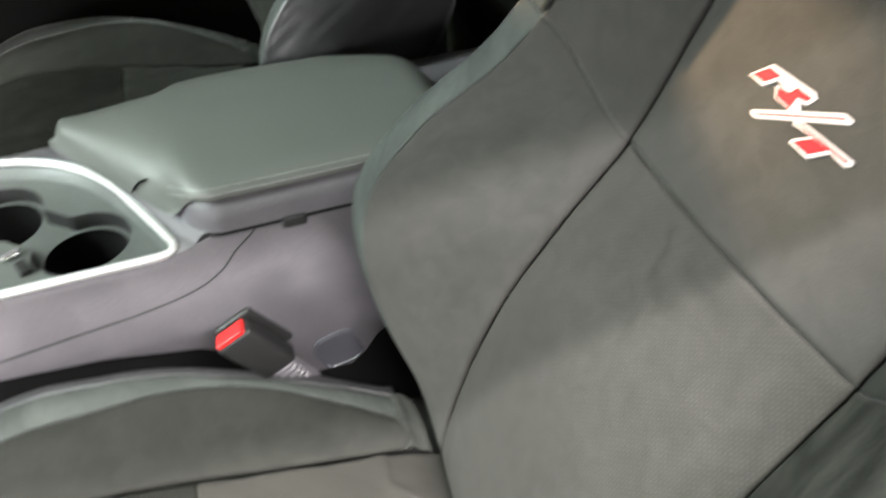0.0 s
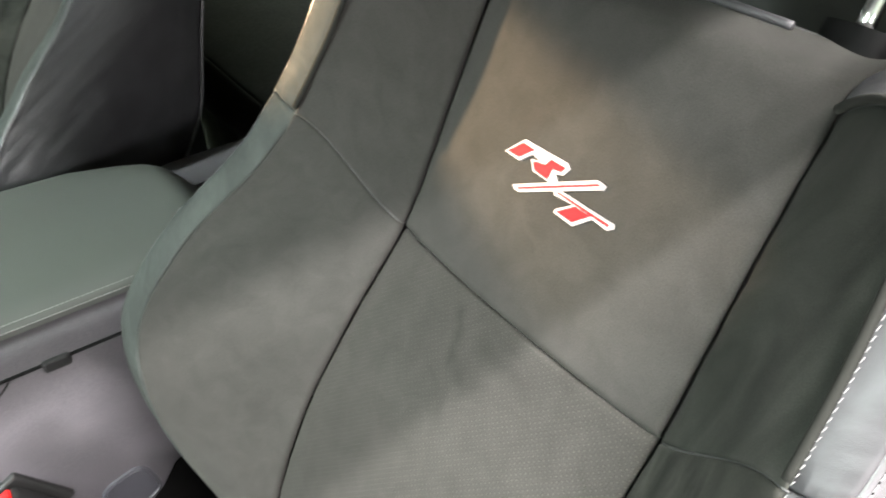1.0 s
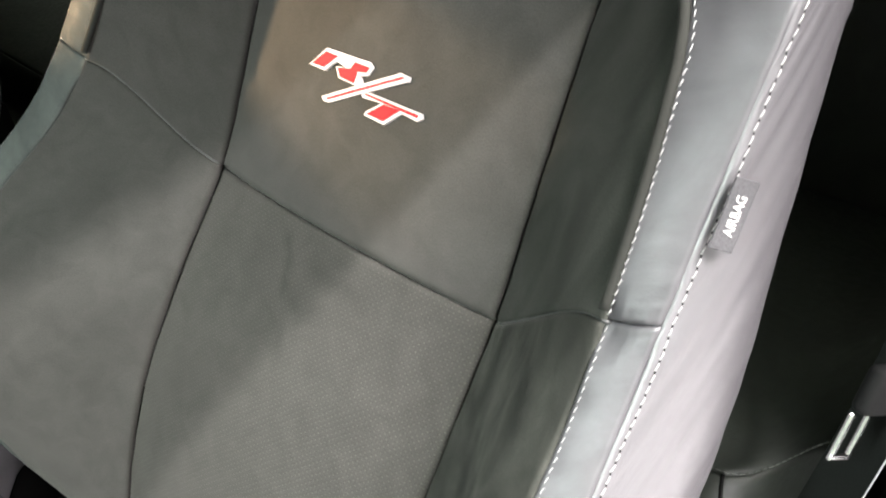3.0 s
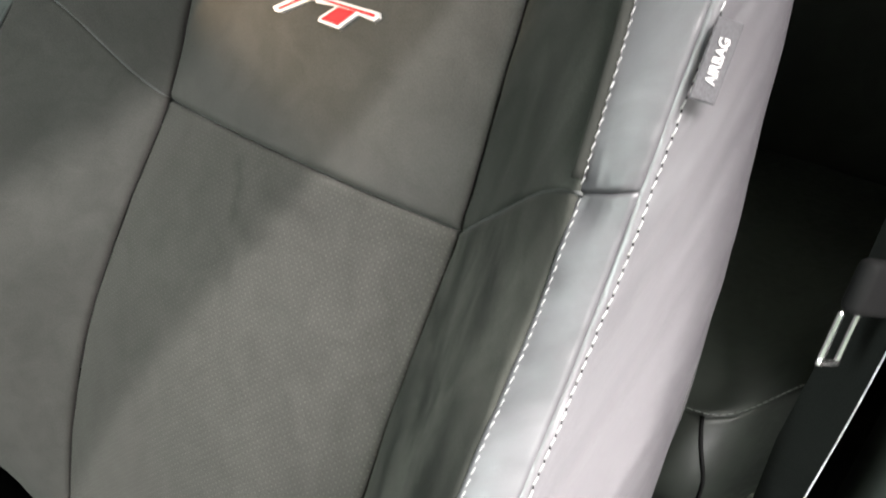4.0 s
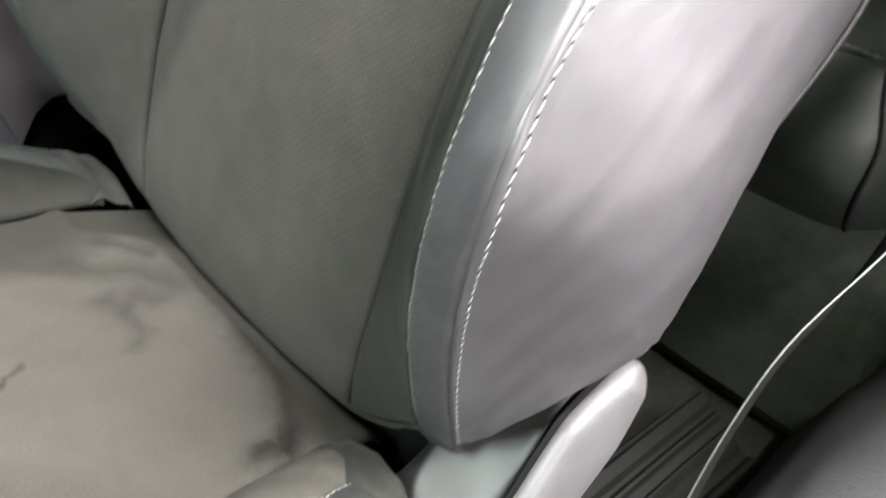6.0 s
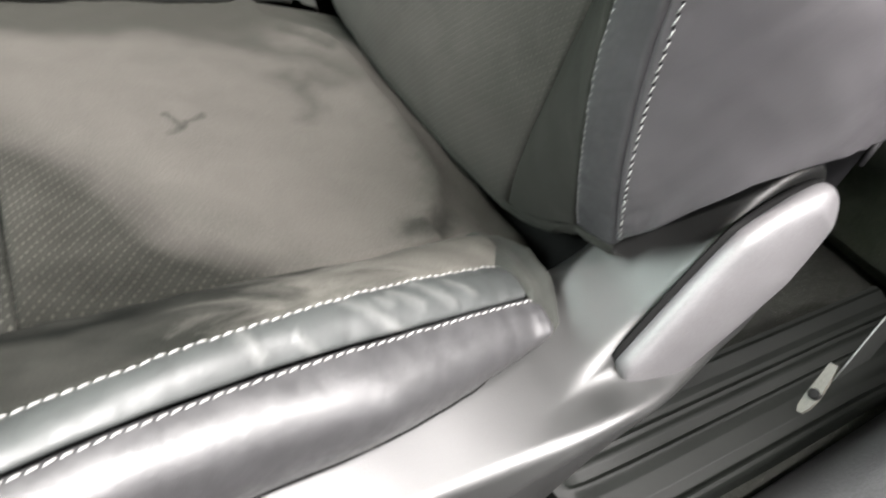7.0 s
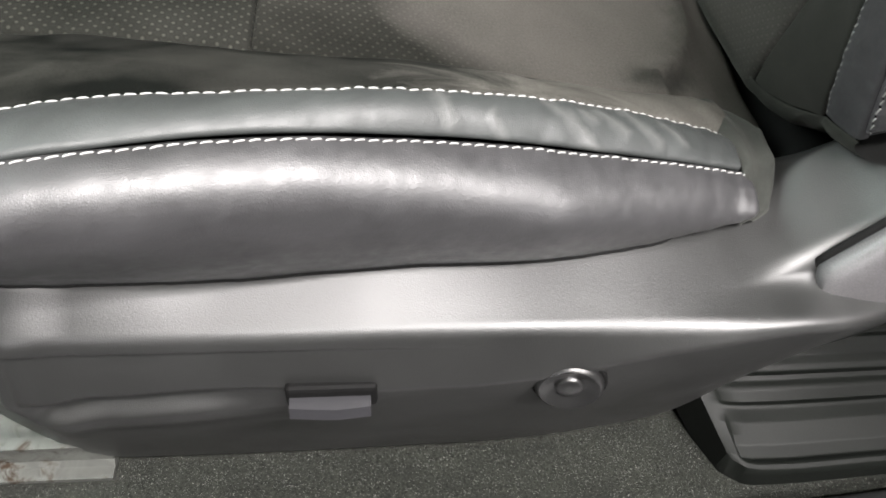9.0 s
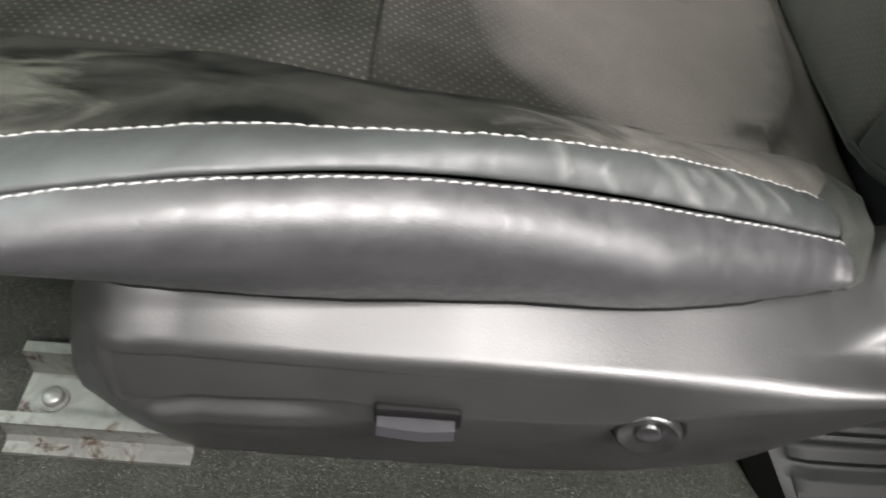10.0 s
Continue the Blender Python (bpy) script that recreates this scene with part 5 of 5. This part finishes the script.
for t in np.linspace(0, 1, 24):
    a = np.array([np.interp(t, [0, 0.25, 0.5, 0.8, 1], [-0.050, -0.088, -0.120, -0.165, -0.26]), np.interp(t, [0, 0.25, 0.5, 0.8, 1], [0.745, 0.806, 0.862, 0.952, 1.006]), 0.376])
    b = np.array([np.interp(t, [0, 0.25, 0.5, 0.8, 1], [-0.030, -0.066, -0.100, -0.150, -0.20]), np.interp(t, [0, 0.25, 0.5, 0.8, 1], [0.745, 0.812, 0.868, 0.955, 1.03]), np.interp(t, [0, 0.75, 1], [0.399, 0.399, 0.372])])
    deck.append([a + (b - a) * k + np.array([0, 0, 0.004 * math.sin(math.pi * k)]) for k in np.linspace(0.12, 1.8, 14)])
to_console(loft("console_deck", deck, PLASTIC_CONSOLE, None, "", True))

# cup holder bezel
bez = thing("cup_holder", "twin cup holder with bright chrome surround", "cup holder", (-0.2, 0.84, 0.374))


def ring_line(scale, z):
    """Rounded four-sided line; its rear side runs aslant like the lid's front."""
    corners = [(-0.056, 0.742, 0.030), (-0.172, 1.000, 0.150), (-0.50, 1.000, 0.04), (-0.50, 0.740, 0.03)]
    mx, my = sum(q[0] for q in corners) / 4, sum(q[1] for q in corners) / 4
    pts = []
    for i, (x, y, r) in enumerate(corners):
        p, a, b = Vector((x, y)), Vector(corners[i - 1][:2]), Vector(corners[(i + 1) % 4][:2])
        s0, s1 = p + (a - p).normalized() * r, p + (b - p).normalized() * r
        for t in np.linspace(0, 1, 14):
            q = s0 * float((1 - t) ** 2) + p * float(2 * t * (1 - t)) + s1 * float(t**2)
            d = Vector((q.x - mx, q.y - my))
            q = Vector((mx, my)) + d * (1 - (1 - scale) * 0.12 / max(d.length, 0.05))
            pts.append((q.x, q.y, z))
    return np.array(pts)


def to_bez(ob):
    ob.parent = bez
    ob.matrix_parent_inverse = Matrix.Translation(bez.location).inverted()
    return ob


outer = ring_line(1.0, 0.385)
v, f = tube_along(np.concatenate([outer, outer[:2]]), 0.0042, 10)
to_bez(mesh_object("surround", v, f, RING, None, "bright satin chrome surround"))
inner = [ring_line(0.97, 0.380), ring_line(0.93, 0.374), ring_line(0.90, 0.368)]


WELLS = ((-0.164, 0.820, 0.053), (-0.262, 0.908, 0.053))
well_a, well_b = Vector(WELLS[0][:2]), Vector(WELLS[1][:2])
well_axis = (well_b - well_a).normalized()
well_side = Vector((-well_axis.y, well_axis.x))


def hole_line(shrink, z):
    """Outline of the two wells joined by a waist."""
    span = (well_b - well_a).length
    r = WELLS[0][2] - shrink
    at = -r * np.cos(np.linspace(0, np.pi, 61)) * (1 + span / (2 * r))
    half = []
    for q in at:
        d = max(abs(q) - span / 2, 0.0) if abs(q) > span / 2 else abs(abs(q) - span / 2)
        half.append(max(math.sqrt(max(r * r - d * d, 0.0)), (0.030 - shrink) if abs(q) < span / 2 else 0.0))
    mid = (well_a + well_b) / 2
    line = [mid + well_axis * q + well_side * h for q, h in zip(at, half)] + [mid + well_axis * q - well_side * h for q, h in list(zip(at, half))[-2:0:-1]]
    return [(p.x, p.y, z) for p in line]


def plate_with(rim_line, holes):
    """A flat plate inside a line, with holes."""
    bm = bmesh.new()
    edges = []
    for line in [rim_line] + holes:
        vs = [bm.verts.new(p) for p in line]
        edges += [bm.edges.new((vs[i], vs[(i + 1) % len(vs)])) for i in range(len(vs))]
    bmesh.ops.triangle_fill(bm, use_beauty=True, edges=edges)
    return bm


def circle(cx, cy, r, z):
    return [(cx + r * math.cos(t), cy + r * math.sin(t), z) for t in np.linspace(0, 2 * math.pi, 36, endpoint=False)]


to_bez(part("plate", plate_with(inner[-1], [hole_line(0.0, 0.368)]), PLATE, None, "satin grey plate"))
to_bez(loft("inner_lip", [np.concatenate([r, r[:1]]) for r in inner], PLATE, None, "", True))
wall = [hole_line(0.0, 0.368), hole_line(0.001, 0.366), hole_line(0.002, 0.349)]
to_bez(loft("well_wall", [w + w[:1] for w in wall], PLASTIC_DARK, None, "dark wall of joined cup wells", True))
to_bez(part("ledge", plate_with(hole_line(0.002, 0.349), [circle(cx, cy, r - 0.007, 0.349) for cx, cy, r in WELLS]), PLATE))
for cx, cy, r in WELLS:
    secs = [circle(cx, cy, q, z) for q, z in ((r - 0.007, 0.349), (r - 0.008, 0.345), (r - 0.010, 0.290), (r - 0.014, 0.282), (0.001, 0.281))]
    to_bez(loft("well", [w + w[:1] for w in secs], DEEP_BLACK, None, "black cup well", True))
to_bez(part("spring_clip", box_bm((0.022, 0.010, 0.006), (-0.236, 0.822, 0.371), 0.002, turn=Matrix.Rotation(0.5, 4, "Z")), CHROME))
to_bez(part("spring_clip", box_bm((0.012, 0.024, 0.006), (-0.222, 0.795, 0.371), 0.002, turn=Matrix.Rotation(0.4, 4, "Z")), PLASTIC_DARK))

# ---- seat belt buckle ----
buckle = thing("belt_buckle", "black seat belt buckle with red release button", "belt buckle", (0.06, 0.672, 0.0))


def to_buckle(ob):
    ob.parent = buckle
    ob.matrix_parent_inverse = Matrix.Translation(buckle.location).inverted()
    return ob


B_LOW, B_TOP = Vector((0.058, 0.672, 0.190)), Vector((-0.030, 0.668, 0.326))
bz = (B_TOP - B_LOW).normalized()
by = Vector((0.10, 0.95, 0.0))
by = (by - by.dot(bz) * bz).normalized()
bx = by.cross(bz)
BM = Matrix((bx, by, bz)).transposed().to_4x4()
BM.translation = B_TOP
bm = box_bm((0.044, 0.022, 0.075), (0, 0, -0.040), 0.005, 3)
bm.transform(BM)
to_buckle(part("housing", bm, PLASTIC_DARK, None, "", True))
bm = box_bm((0.034, 0.017, 0.006), (0.0, -0.001, -0.0015), 0.0015)
bm.transform(BM)
to_buckle(part("button", bm, RED_BUTTON, None, "red release button"))
bm = box_bm((0.048, 0.008, 0.070), (0.004, 0.016, -0.034), 0.003)
bm.transform(BM)
to_buckle(part("sleeve", bm, PLASTIC_DARK))
secs = []
for i in range(25):
    z = -0.076 - i * 0.0024
    g = 0.0 if i % 3 == 0 else 0.0022
    secs.append([tuple(BM @ Vector(((0.014 - i * 0.0002 + g) * math.copysign(abs(math.cos(t)) ** 0.6, math.cos(t)), (0.009 + g) * math.copysign(abs(math.sin(t)) ** 0.6, math.sin(t)), z))) for t in np.linspace(0, 2 * math.pi, 20, endpoint=False)])
to_buckle(loft("ribbed_boot", secs, PLASTIC_CONSOLE, None, "ribbed grey boot", False, True))
stalk = np.linspace(tuple(BM @ Vector((0, 0, -0.13))), (0.085, 0.672, 0.005), 5)
to_buckle(cord("stalk", stalk, 0.008, PLASTIC_DARK, None))

# ---- floor, sill and rear of the cabin ----
def flat_sheet(name, x0, x1, y0, y1, z, mat, nx=60, ny=60, bumpy=0.0, label="", kind="structure"):
    xs, ys = np.linspace(x0, x1, nx), np.linspace(y0, y1, ny)
    xx, yy = np.meshgrid(xs, ys, indexing="ij")
    zz = z + bumpy * lumpy(xx * 30, yy * 34, 2.0)
    idx = np.arange(nx * ny).reshape(nx, ny)
    q = np.stack([idx[:-1, :-1], idx[1:, :-1], idx[1:, 1:], idx[:-1, 1:]], -1).reshape(-1, 4)
    ob = mesh_object(name, np.stack([xx, yy, zz], -1).reshape(-1, 3), q.tolist(), mat)
    return tagged(ob, label or name, kind=kind)


flat_sheet("floor", -1.1, 1.5, 0.03, 1.75, 0.0, CARPET, 120, 80, 0.0022, "dark grey flecked cabin carpet")

# ribbed scuff plate between seat and door opening
scuff = thing("scuff_plate", "ribbed grey plastic plate on carpet beside seat", "scuff plate", (0.4, 0.15, 0.0))
RIB_T = (0.0, 0.012, 0.05, 0.075, 0.12, 0.22, 0.36, 0.43, 0.455, 0.50, 0.58, 0.605, 0.625, 0.66, 0.685, 0.71, 0.75, 0.80, 0.92, 0.96, 1.0)
RIB_Z = (-0.016, 0.005, 0.006, 0.0045, 0.0, -0.0012, 0.0022, 0.0062, 0.0066, 0.0030, 0.0028, 0.0036, 0.0066, 0.0068, 0.0045, 0.0030, 0.0034, 0.0062, 0.0068, 0.0044, 0.0040)
secs = []
for x in np.concatenate([[0.158, 0.1600, 0.1615, 0.166, 0.168, 0.170], np.linspace(0.176, 0.46, 26)]):
    row = []
    y0 = 0.1345 + 0.055 * float(np.clip(x - 0.20, 0, 0.2)) + 0.010 * max(0.0, 1 - (x - 0.158) / 0.020) ** 2
    ribs = float(soft_step((x - 0.166) / 0.004))
    for t in np.linspace(0, 1, 121):
        y = y0 + (0.211 - y0) * t
        rib = float(np.interp(t, RIB_T, RIB_Z))
        frame_z = 0.0065 if t > 0.012 else -0.016
        row.append((x - 0.030 * t * max(0.0, 1 - (x - 0.158) / 0.03), y, 0.012 + 0.034 * t + rib * ribs + frame_z * (1 - ribs) - (0.030 if x < 0.159 else 0.0)))
    secs.append(row)
ob = loft("ribbed_plate", secs, PLASTIC_GREEN, None, "", True)
ob.parent = scuff
ob.matrix_parent_inverse = Matrix.Translation(scuff.location).inverted()

# sill and post trim beside the seat
rows = []
for x in np.linspace(-1.0, 1.4, 90):
    swell = float(np.clip((x - 0.10) / 0.30, 0, 1)) ** 1.3
    y = 0.1165 + 0.085 * float(np.clip(x - 0.18, -0.16, 0.35))
    rows.append([(x, y + 0.002, 0.0), (x, y, 0.010), (x, y - 0.001, 0.018), (x, y - 0.004, 0.0235), (x, y - 0.009, 0.0265 + 0.012 * swell), (x, y - 0.026, 0.031 + 0.058 * swell), (x, y - 0.052, 0.034 + 0.100 * swell), (x, y - 0.085, 0.034 + 0.125 * swell), (x, 0.0, 0.030 + 0.145 * swell), (x, -0.06, 0.03 + 0.16 * swell), (x, -0.13, 0.20 + 0.05 * swell), (x, -0.17, 0.19), (x, -0.20, -0.15)])
tagged(loft("sill_trim", rows, SILL_PLASTIC, None, "", True), "grey grained plastic sill trim", kind="structure")
rows = []
for z in np.linspace(0.0, 1.0, 30):
    lean = 0.10 * max(z - 0.45, 0)
    rows.append([(0.56 + 0.10 * z + (0.04 + 0.14 * float(soft_step((0.40 - z) / 0.34)) ** 1.5) * math.cos(a), 0.035 + lean + (0.030 + 0.018 * float(soft_step((0.40 - z) / 0.34))) * math.sin(a), z) for a in np.linspace(0, 2 * math.pi, 20, endpoint=False)])
tagged(loft("pillar_trim", rows, PILLAR, None, "", True, True), "black plastic pillar trim", kind="structure")

# rear bench
bench = thing("rear_bench", "black leather rear bench behind front seat", "rear seat", (0.8, 0.9, 0.0))


def to_bench(ob):
    ob.parent = bench
    ob.matrix_parent_inverse = Matrix.Translation(bench.location).inverted()
    return ob


def bench_front(u, v):
    y = 0.105 + 1.55 * u
    x0 = 0.455 + 0.09 * np.exp(-((y - 0.105) / 0.03) ** 2)
    a = np.stack([x0 + 0.015, y, 0.357 + 0 * u], -1)
    b = np.stack([x0 + 0.02, y, 0.235 + 0 * u], -1)
    return bowed(a, b, v, 0.030 + 0 * u, (-1, 0, 0))


def bench_top(u, v):
    y = 0.105 + 1.55 * u
    x0 = 0.455 + 0.09 * np.exp(-((y - 0.105) / 0.03) ** 2)
    a = np.stack([x0 + 0.015, y, 0.357 + 0 * u], -1)
    b = np.stack([0.98 + 0 * u, y, 0.315 + 0 * u], -1)
    return bowed(a, b, v, 0.030 + 0 * u, (0, 0, 1))


def bench_back(u, v):
    y = 0.105 + 1.55 * u
    a = np.stack([0.93 + 0 * u, y, 0.30 + 0 * u], -1)
    b = np.stack([1.15 + 0 * u, y, 0.86 + 0 * u], -1)
    return bowed(a, b, v, 0.030 + 0 * u, (-1, 0, 0.3))


def bench_end(u, v):
    x0 = 0.545 + 0 * u
    x = x0 + 0.44 * u
    a = np.stack([x, 0.106 + 0 * u, 0.357 - 0.035 * u], -1)
    b = np.stack([x, 0.110 + 0 * u, 0.20 + 0 * u], -1)
    return bowed(a, b, v, 0.015 + 0 * u, (0, -1, 0))


same = lambda p: p
to_bench(patch("bench_front", bench_front, 60, 20, same, (-1, 0, 0), LEATHER_BENCH, None, (0.004, 0.004, 0.005, 0.004), wrinkle=0.001)[0])
to_bench(patch("bench_cushion", bench_top, 60, 40, same, (0, 0, 1), LEATHER_BENCH, None, (0.004, 0.004, 0.005, 0), wrinkle=0.001)[0])
to_bench(patch("bench_backrest", bench_back, 60, 30, same, (-1, 0, 0), LEATHER_BENCH, None, (0, 0, 0, 0), wrinkle=0.001)[0])
to_bench(patch("bench_end", bench_end, 30, 20, same, (0, -1, 0), LEATHER_BENCH, None, (0.004, 0, 0.005, 0), wrinkle=0.001)[0])
to_bench(part("bench_plinth", box_bm((0.50, 1.55, 0.26), (0.76, 0.885, 0.13), 0.02), PLINTH_CARPET))

# seams of the bench cushion beside the door opening
vv = np.linspace(0.0, 0.98, 30)
yy = rows_spline((0, 0.35, 0.7, 1.0), (0.161, 0.146, 0.148, 0.154), vv)
to_bench(cord("bench_seam", bench_front((yy - 0.105) / 1.55, vv), 0.0016, DEEP_BLACK, None))
edge_run = np.array([(0.455 + 0.09 * math.exp(-(((y - 0.105) / 0.03) ** 2)) + 0.016, y, 0.3585) for y in np.linspace(0.11, 0.60, 60)])
to_bench(stitch_row("bench_stitching", edge_run, np.tile([-0.5, 0, 0.87], (60, 1)), lambda q: q, None, 0.006, 0.0045, 0.0005, mat=LEATHER_GREEN))

# seat belt with tongue, beside the pillar
belt = thing("seat_belt", "black webbing seat belt with hanging latch tongue", "seat belt", (0.26, 0.10, 0.0))


def to_belt(ob):
    ob.parent = belt
    ob.matrix_parent_inverse = Matrix.Translation(belt.location).inverted()
    return ob


way = [(0.250, 0.108, 0.135), (0.285, 0.103, 0.200), (0.345, 0.092, 0.340), (0.425, 0.076, 0.500), (0.50, 0.075, 0.68), (0.57, 0.085, 0.90)]
s = np.linspace(0, 1, len(way))
ss = np.linspace(0, 1, 60)
mid = np.stack([rows_spline(s, [p[k] for p in way], ss) for k in range(3)], -1)
acr = np.array([0.72, -0.38, -0.42])
acr /= np.linalg.norm(acr)
tan = np.gradient(mid, axis=0)
tan /= np.linalg.norm(tan, axis=1, keepdims=True)
ax = acr - (tan @ acr)[:, None] * tan
ax /= np.linalg.norm(ax, axis=1, keepdims=True)
hang, hang_ax, hang_tan = mid.copy(), ax.copy(), tan.copy()
hang_nr = np.cross(tan, ax)
edge = mid + ax * 0.0235
low_edge = ((0.247, 0.104, 0.172), (0.266, 0.103, 0.225), (0.292, 0.097, 0.285), (0.335, 0.083, 0.335))
keep = edge[:, 2] > 0.40
low_edge = np.concatenate([np.array(low_edge), edge[keep][::6]], 0)
run = np.concatenate([[0], np.cumsum(np.linalg.norm(np.diff(low_edge, axis=0), axis=1))])
edge = np.stack([rows_spline(run, low_edge[:, k], np.linspace(0, run[-1], len(edge))) for k in range(3)], -1)
tan = np.gradient(edge, axis=0)
tan /= np.linalg.norm(tan, axis=1, keepdims=True)
ax = 0.5 * ax - 0.866 * np.array([0.86, 0.18, -0.48])
ax = ax - np.sum(tan * ax, 1)[:, None] * tan
ax /= np.linalg.norm(ax, axis=1, keepdims=True)
turn = np.clip((edge[:, 2:3] - 0.30) / 0.12, 0, 1)
ax = ax * turn + np.array([-0.74, -0.19, 0.65]) * (1 - turn)
ax = ax - np.sum(tan * ax, 1)[:, None] * tan
ax /= np.linalg.norm(ax, axis=1, keepdims=True)
mid = edge - ax * 0.0235
nr = np.cross(tan, ax)
secs = [[m + a * d + n * e for d, e in ((-0.023, -0.0006), (0.023, -0.0006), (0.023, 0.0006), (-0.023, 0.0006))] for m, a, n in zip(mid, ax, nr)]
to_belt(loft("webbing", secs, WEB, None, "", False, True))
# thin satin cord along one edge of the webbing
to_belt(cord("webbing_edge", mid + ax * 0.0235, 0.0005, SATIN, None, "thin pale edge cord"))
bm = box_bm((0.050, 0.012, 0.030), (0, 0, 0.012), 0.005, 3)
tz = Vector(hang_tan[37])
tx = Vector(hang_ax[37])
TM = Matrix((tx, Vector(hang_nr[37]), tz)).transposed().to_4x4()
TM.translation = Vector(hang[37]) + Vector(hang_nr[37]) * 0.002
bm.transform(TM)
to_belt(part("tongue_grip", bm, DEEP_BLACK, None, "", True))
bm = bmesh.new()
for size, at in (((0.0040, 0.003, 0.028), (-0.026, 0, -0.016)), ((0.0040, 0.003, 0.028), (-0.012, 0, -0.016)), ((0.0180, 0.003, 0.0045), (-0.019, 0, -0.031))):
    box_bm(size, at, 0.001, 1, bm)
bm.transform(TM)
to_belt(part("latch_tongue", bm, CHROME, None, "chrome latch tongue"))
# steel anchor: a bent plate with an eye and a bolt, in the sill beside the seat
plate_line = [(0.233, 0.1040, 0.154), (0.235, 0.1043, 0.157), (0.239, 0.1050, 0.162), (0.243, 0.106, 0.168), (0.250, 0.108, 0.178)]
plate_half = (0.0012, 0.0028, 0.0034, 0.0030, 0.0022)
bm = bmesh.new()
rings = []
for (x, y, z), h in zip(plate_line, plate_half):
    side = Vector((0.25, -0.93, 0.25)).normalized() * h
    up = Vector((-0.70, 0.0, 0.71)) * 0.0016
    c = Vector((x, y, z))
    rings.append([bm.verts.new(v) for v in (c - side - up, c + side - up, c + side + up, c - side + up)])
for p, q in zip(rings, rings[1:]):
    for j in range(4):
        bm.faces.new((p[j], p[(j + 1) % 4], q[(j + 1) % 4], q[j]))
bm.faces.new(rings[0][::-1])
bm.faces.new(rings[-1])
anchor = part("anchor", bm, ANCHOR, None, "pale zinc steel belt anchor", True)
to_belt(anchor)
sub_part(turned([(0.0034, 0.0), (0.0034, 0.0012), (0.0026, 0.0016), (0.0024, 0.0028), (0.0008, 0.0030)], (0.240, 0.105, 0.1640), (-0.70, -0.1, 0.70), DEEP_BLACK, "anchor_bolt", segs=20), anchor)

# ---- car shell round the cabin ----
def slab(name, size, at, mat, label, turn=None):
    return tagged(part(name, box_bm(size, at, 0.01, 2, turn=turn), mat), label, kind="structure")


# unseen shell; roof edge, far pillar and far door set to bound the light
slab("roof", (1.30, 1.34, 0.05), (0.40, 0.750, 1.050), HEADLINER, "pale headliner under car roof")
slab("far_roof_edge", (1.60, 0.03, 0.19), (0.25, 1.425, 0.958), PAINT, "painted roof edge over far window")
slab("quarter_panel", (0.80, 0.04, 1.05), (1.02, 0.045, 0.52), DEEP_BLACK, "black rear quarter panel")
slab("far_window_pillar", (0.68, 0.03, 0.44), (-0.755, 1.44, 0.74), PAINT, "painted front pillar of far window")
# black slab added out of view at the pillar to shade the rear floor
slab("floor_shade_slab", (0.34, 0.05, 1.05), (0.62, -0.03, 0.52), DEEP_BLACK, "unseen black slab added to shade floor behind front seat")
slab("floor_pan", (2.6, 1.72, 0.03), (0.2, 0.89, -0.03), PAINT, "steel floor pan below carpet")
slab("underbody", (2.5, 1.66, 0.30), (0.2, 0.89, -0.195), DEEP_BLACK, "black car underbody on hall floor")
slab("far_door", (2.4, 0.06, 0.84), (0.2, 1.72, 0.42), DEEP_BLACK, "black far door panel")
slab("firewall", (0.05, 1.7, 0.75), (-1.08, 0.89, 0.37), DEEP_BLACK, "black dash panel")
slab("rear_panel", (0.05, 1.7, 0.95), (1.40, 0.89, 0.47), DEEP_BLACK, "black rear shelf panel")

# ---- the hall ----
# assumed hall, out of view; its pale floor also brightens the seat's flank
slab("hall_floor", (14, 14, 0.1), (0, 0, -0.40), CONCRETE, "grey concrete hall floor")
slab("hall_ceiling", (14, 14, 0.1), (0, 0, 3.60), HALL, "pale hall ceiling")
slab("hall_wall_near", (14, 0.1, 4.1), (0, -6.5, 1.6), HALL, "pale hall wall")
slab("hall_wall_far", (14, 0.1, 4.1), (0, 7.0, 1.6), HALL, "pale hall wall")
slab("hall_wall_front", (0.1, 14, 4.1), (-7.0, 0, 1.6), HALL, "pale hall wall")
slab("hall_wall_rear", (0.1, 14, 4.1), (7.0, 0, 1.6), HALL, "pale hall wall")
# assumed windows, out of view, framing the two side fill lamps
for mid_x, wide_x in ((4.1, 5.6), (-4.0, 2.2)):
    window = thing("assumed_window", "assumed unseen hall window round an added fill lamp", "window", (mid_x, -6.44, 0.4), kind="structure")
    for size, at in (((wide_x + 0.2, 0.06, 0.08), (mid_x, -6.43, 0.60)), ((wide_x + 0.2, 0.06, 0.08), (mid_x, -6.43, 2.10)), ((0.08, 0.06, 1.42), (mid_x - wide_x / 2 - 0.06, -6.43, 1.35)), ((0.08, 0.06, 1.42), (mid_x + wide_x / 2 + 0.06, -6.43, 1.35))):
        under(part("assumed_window_frame", box_bm(size, at, 0.005), HALL), window)
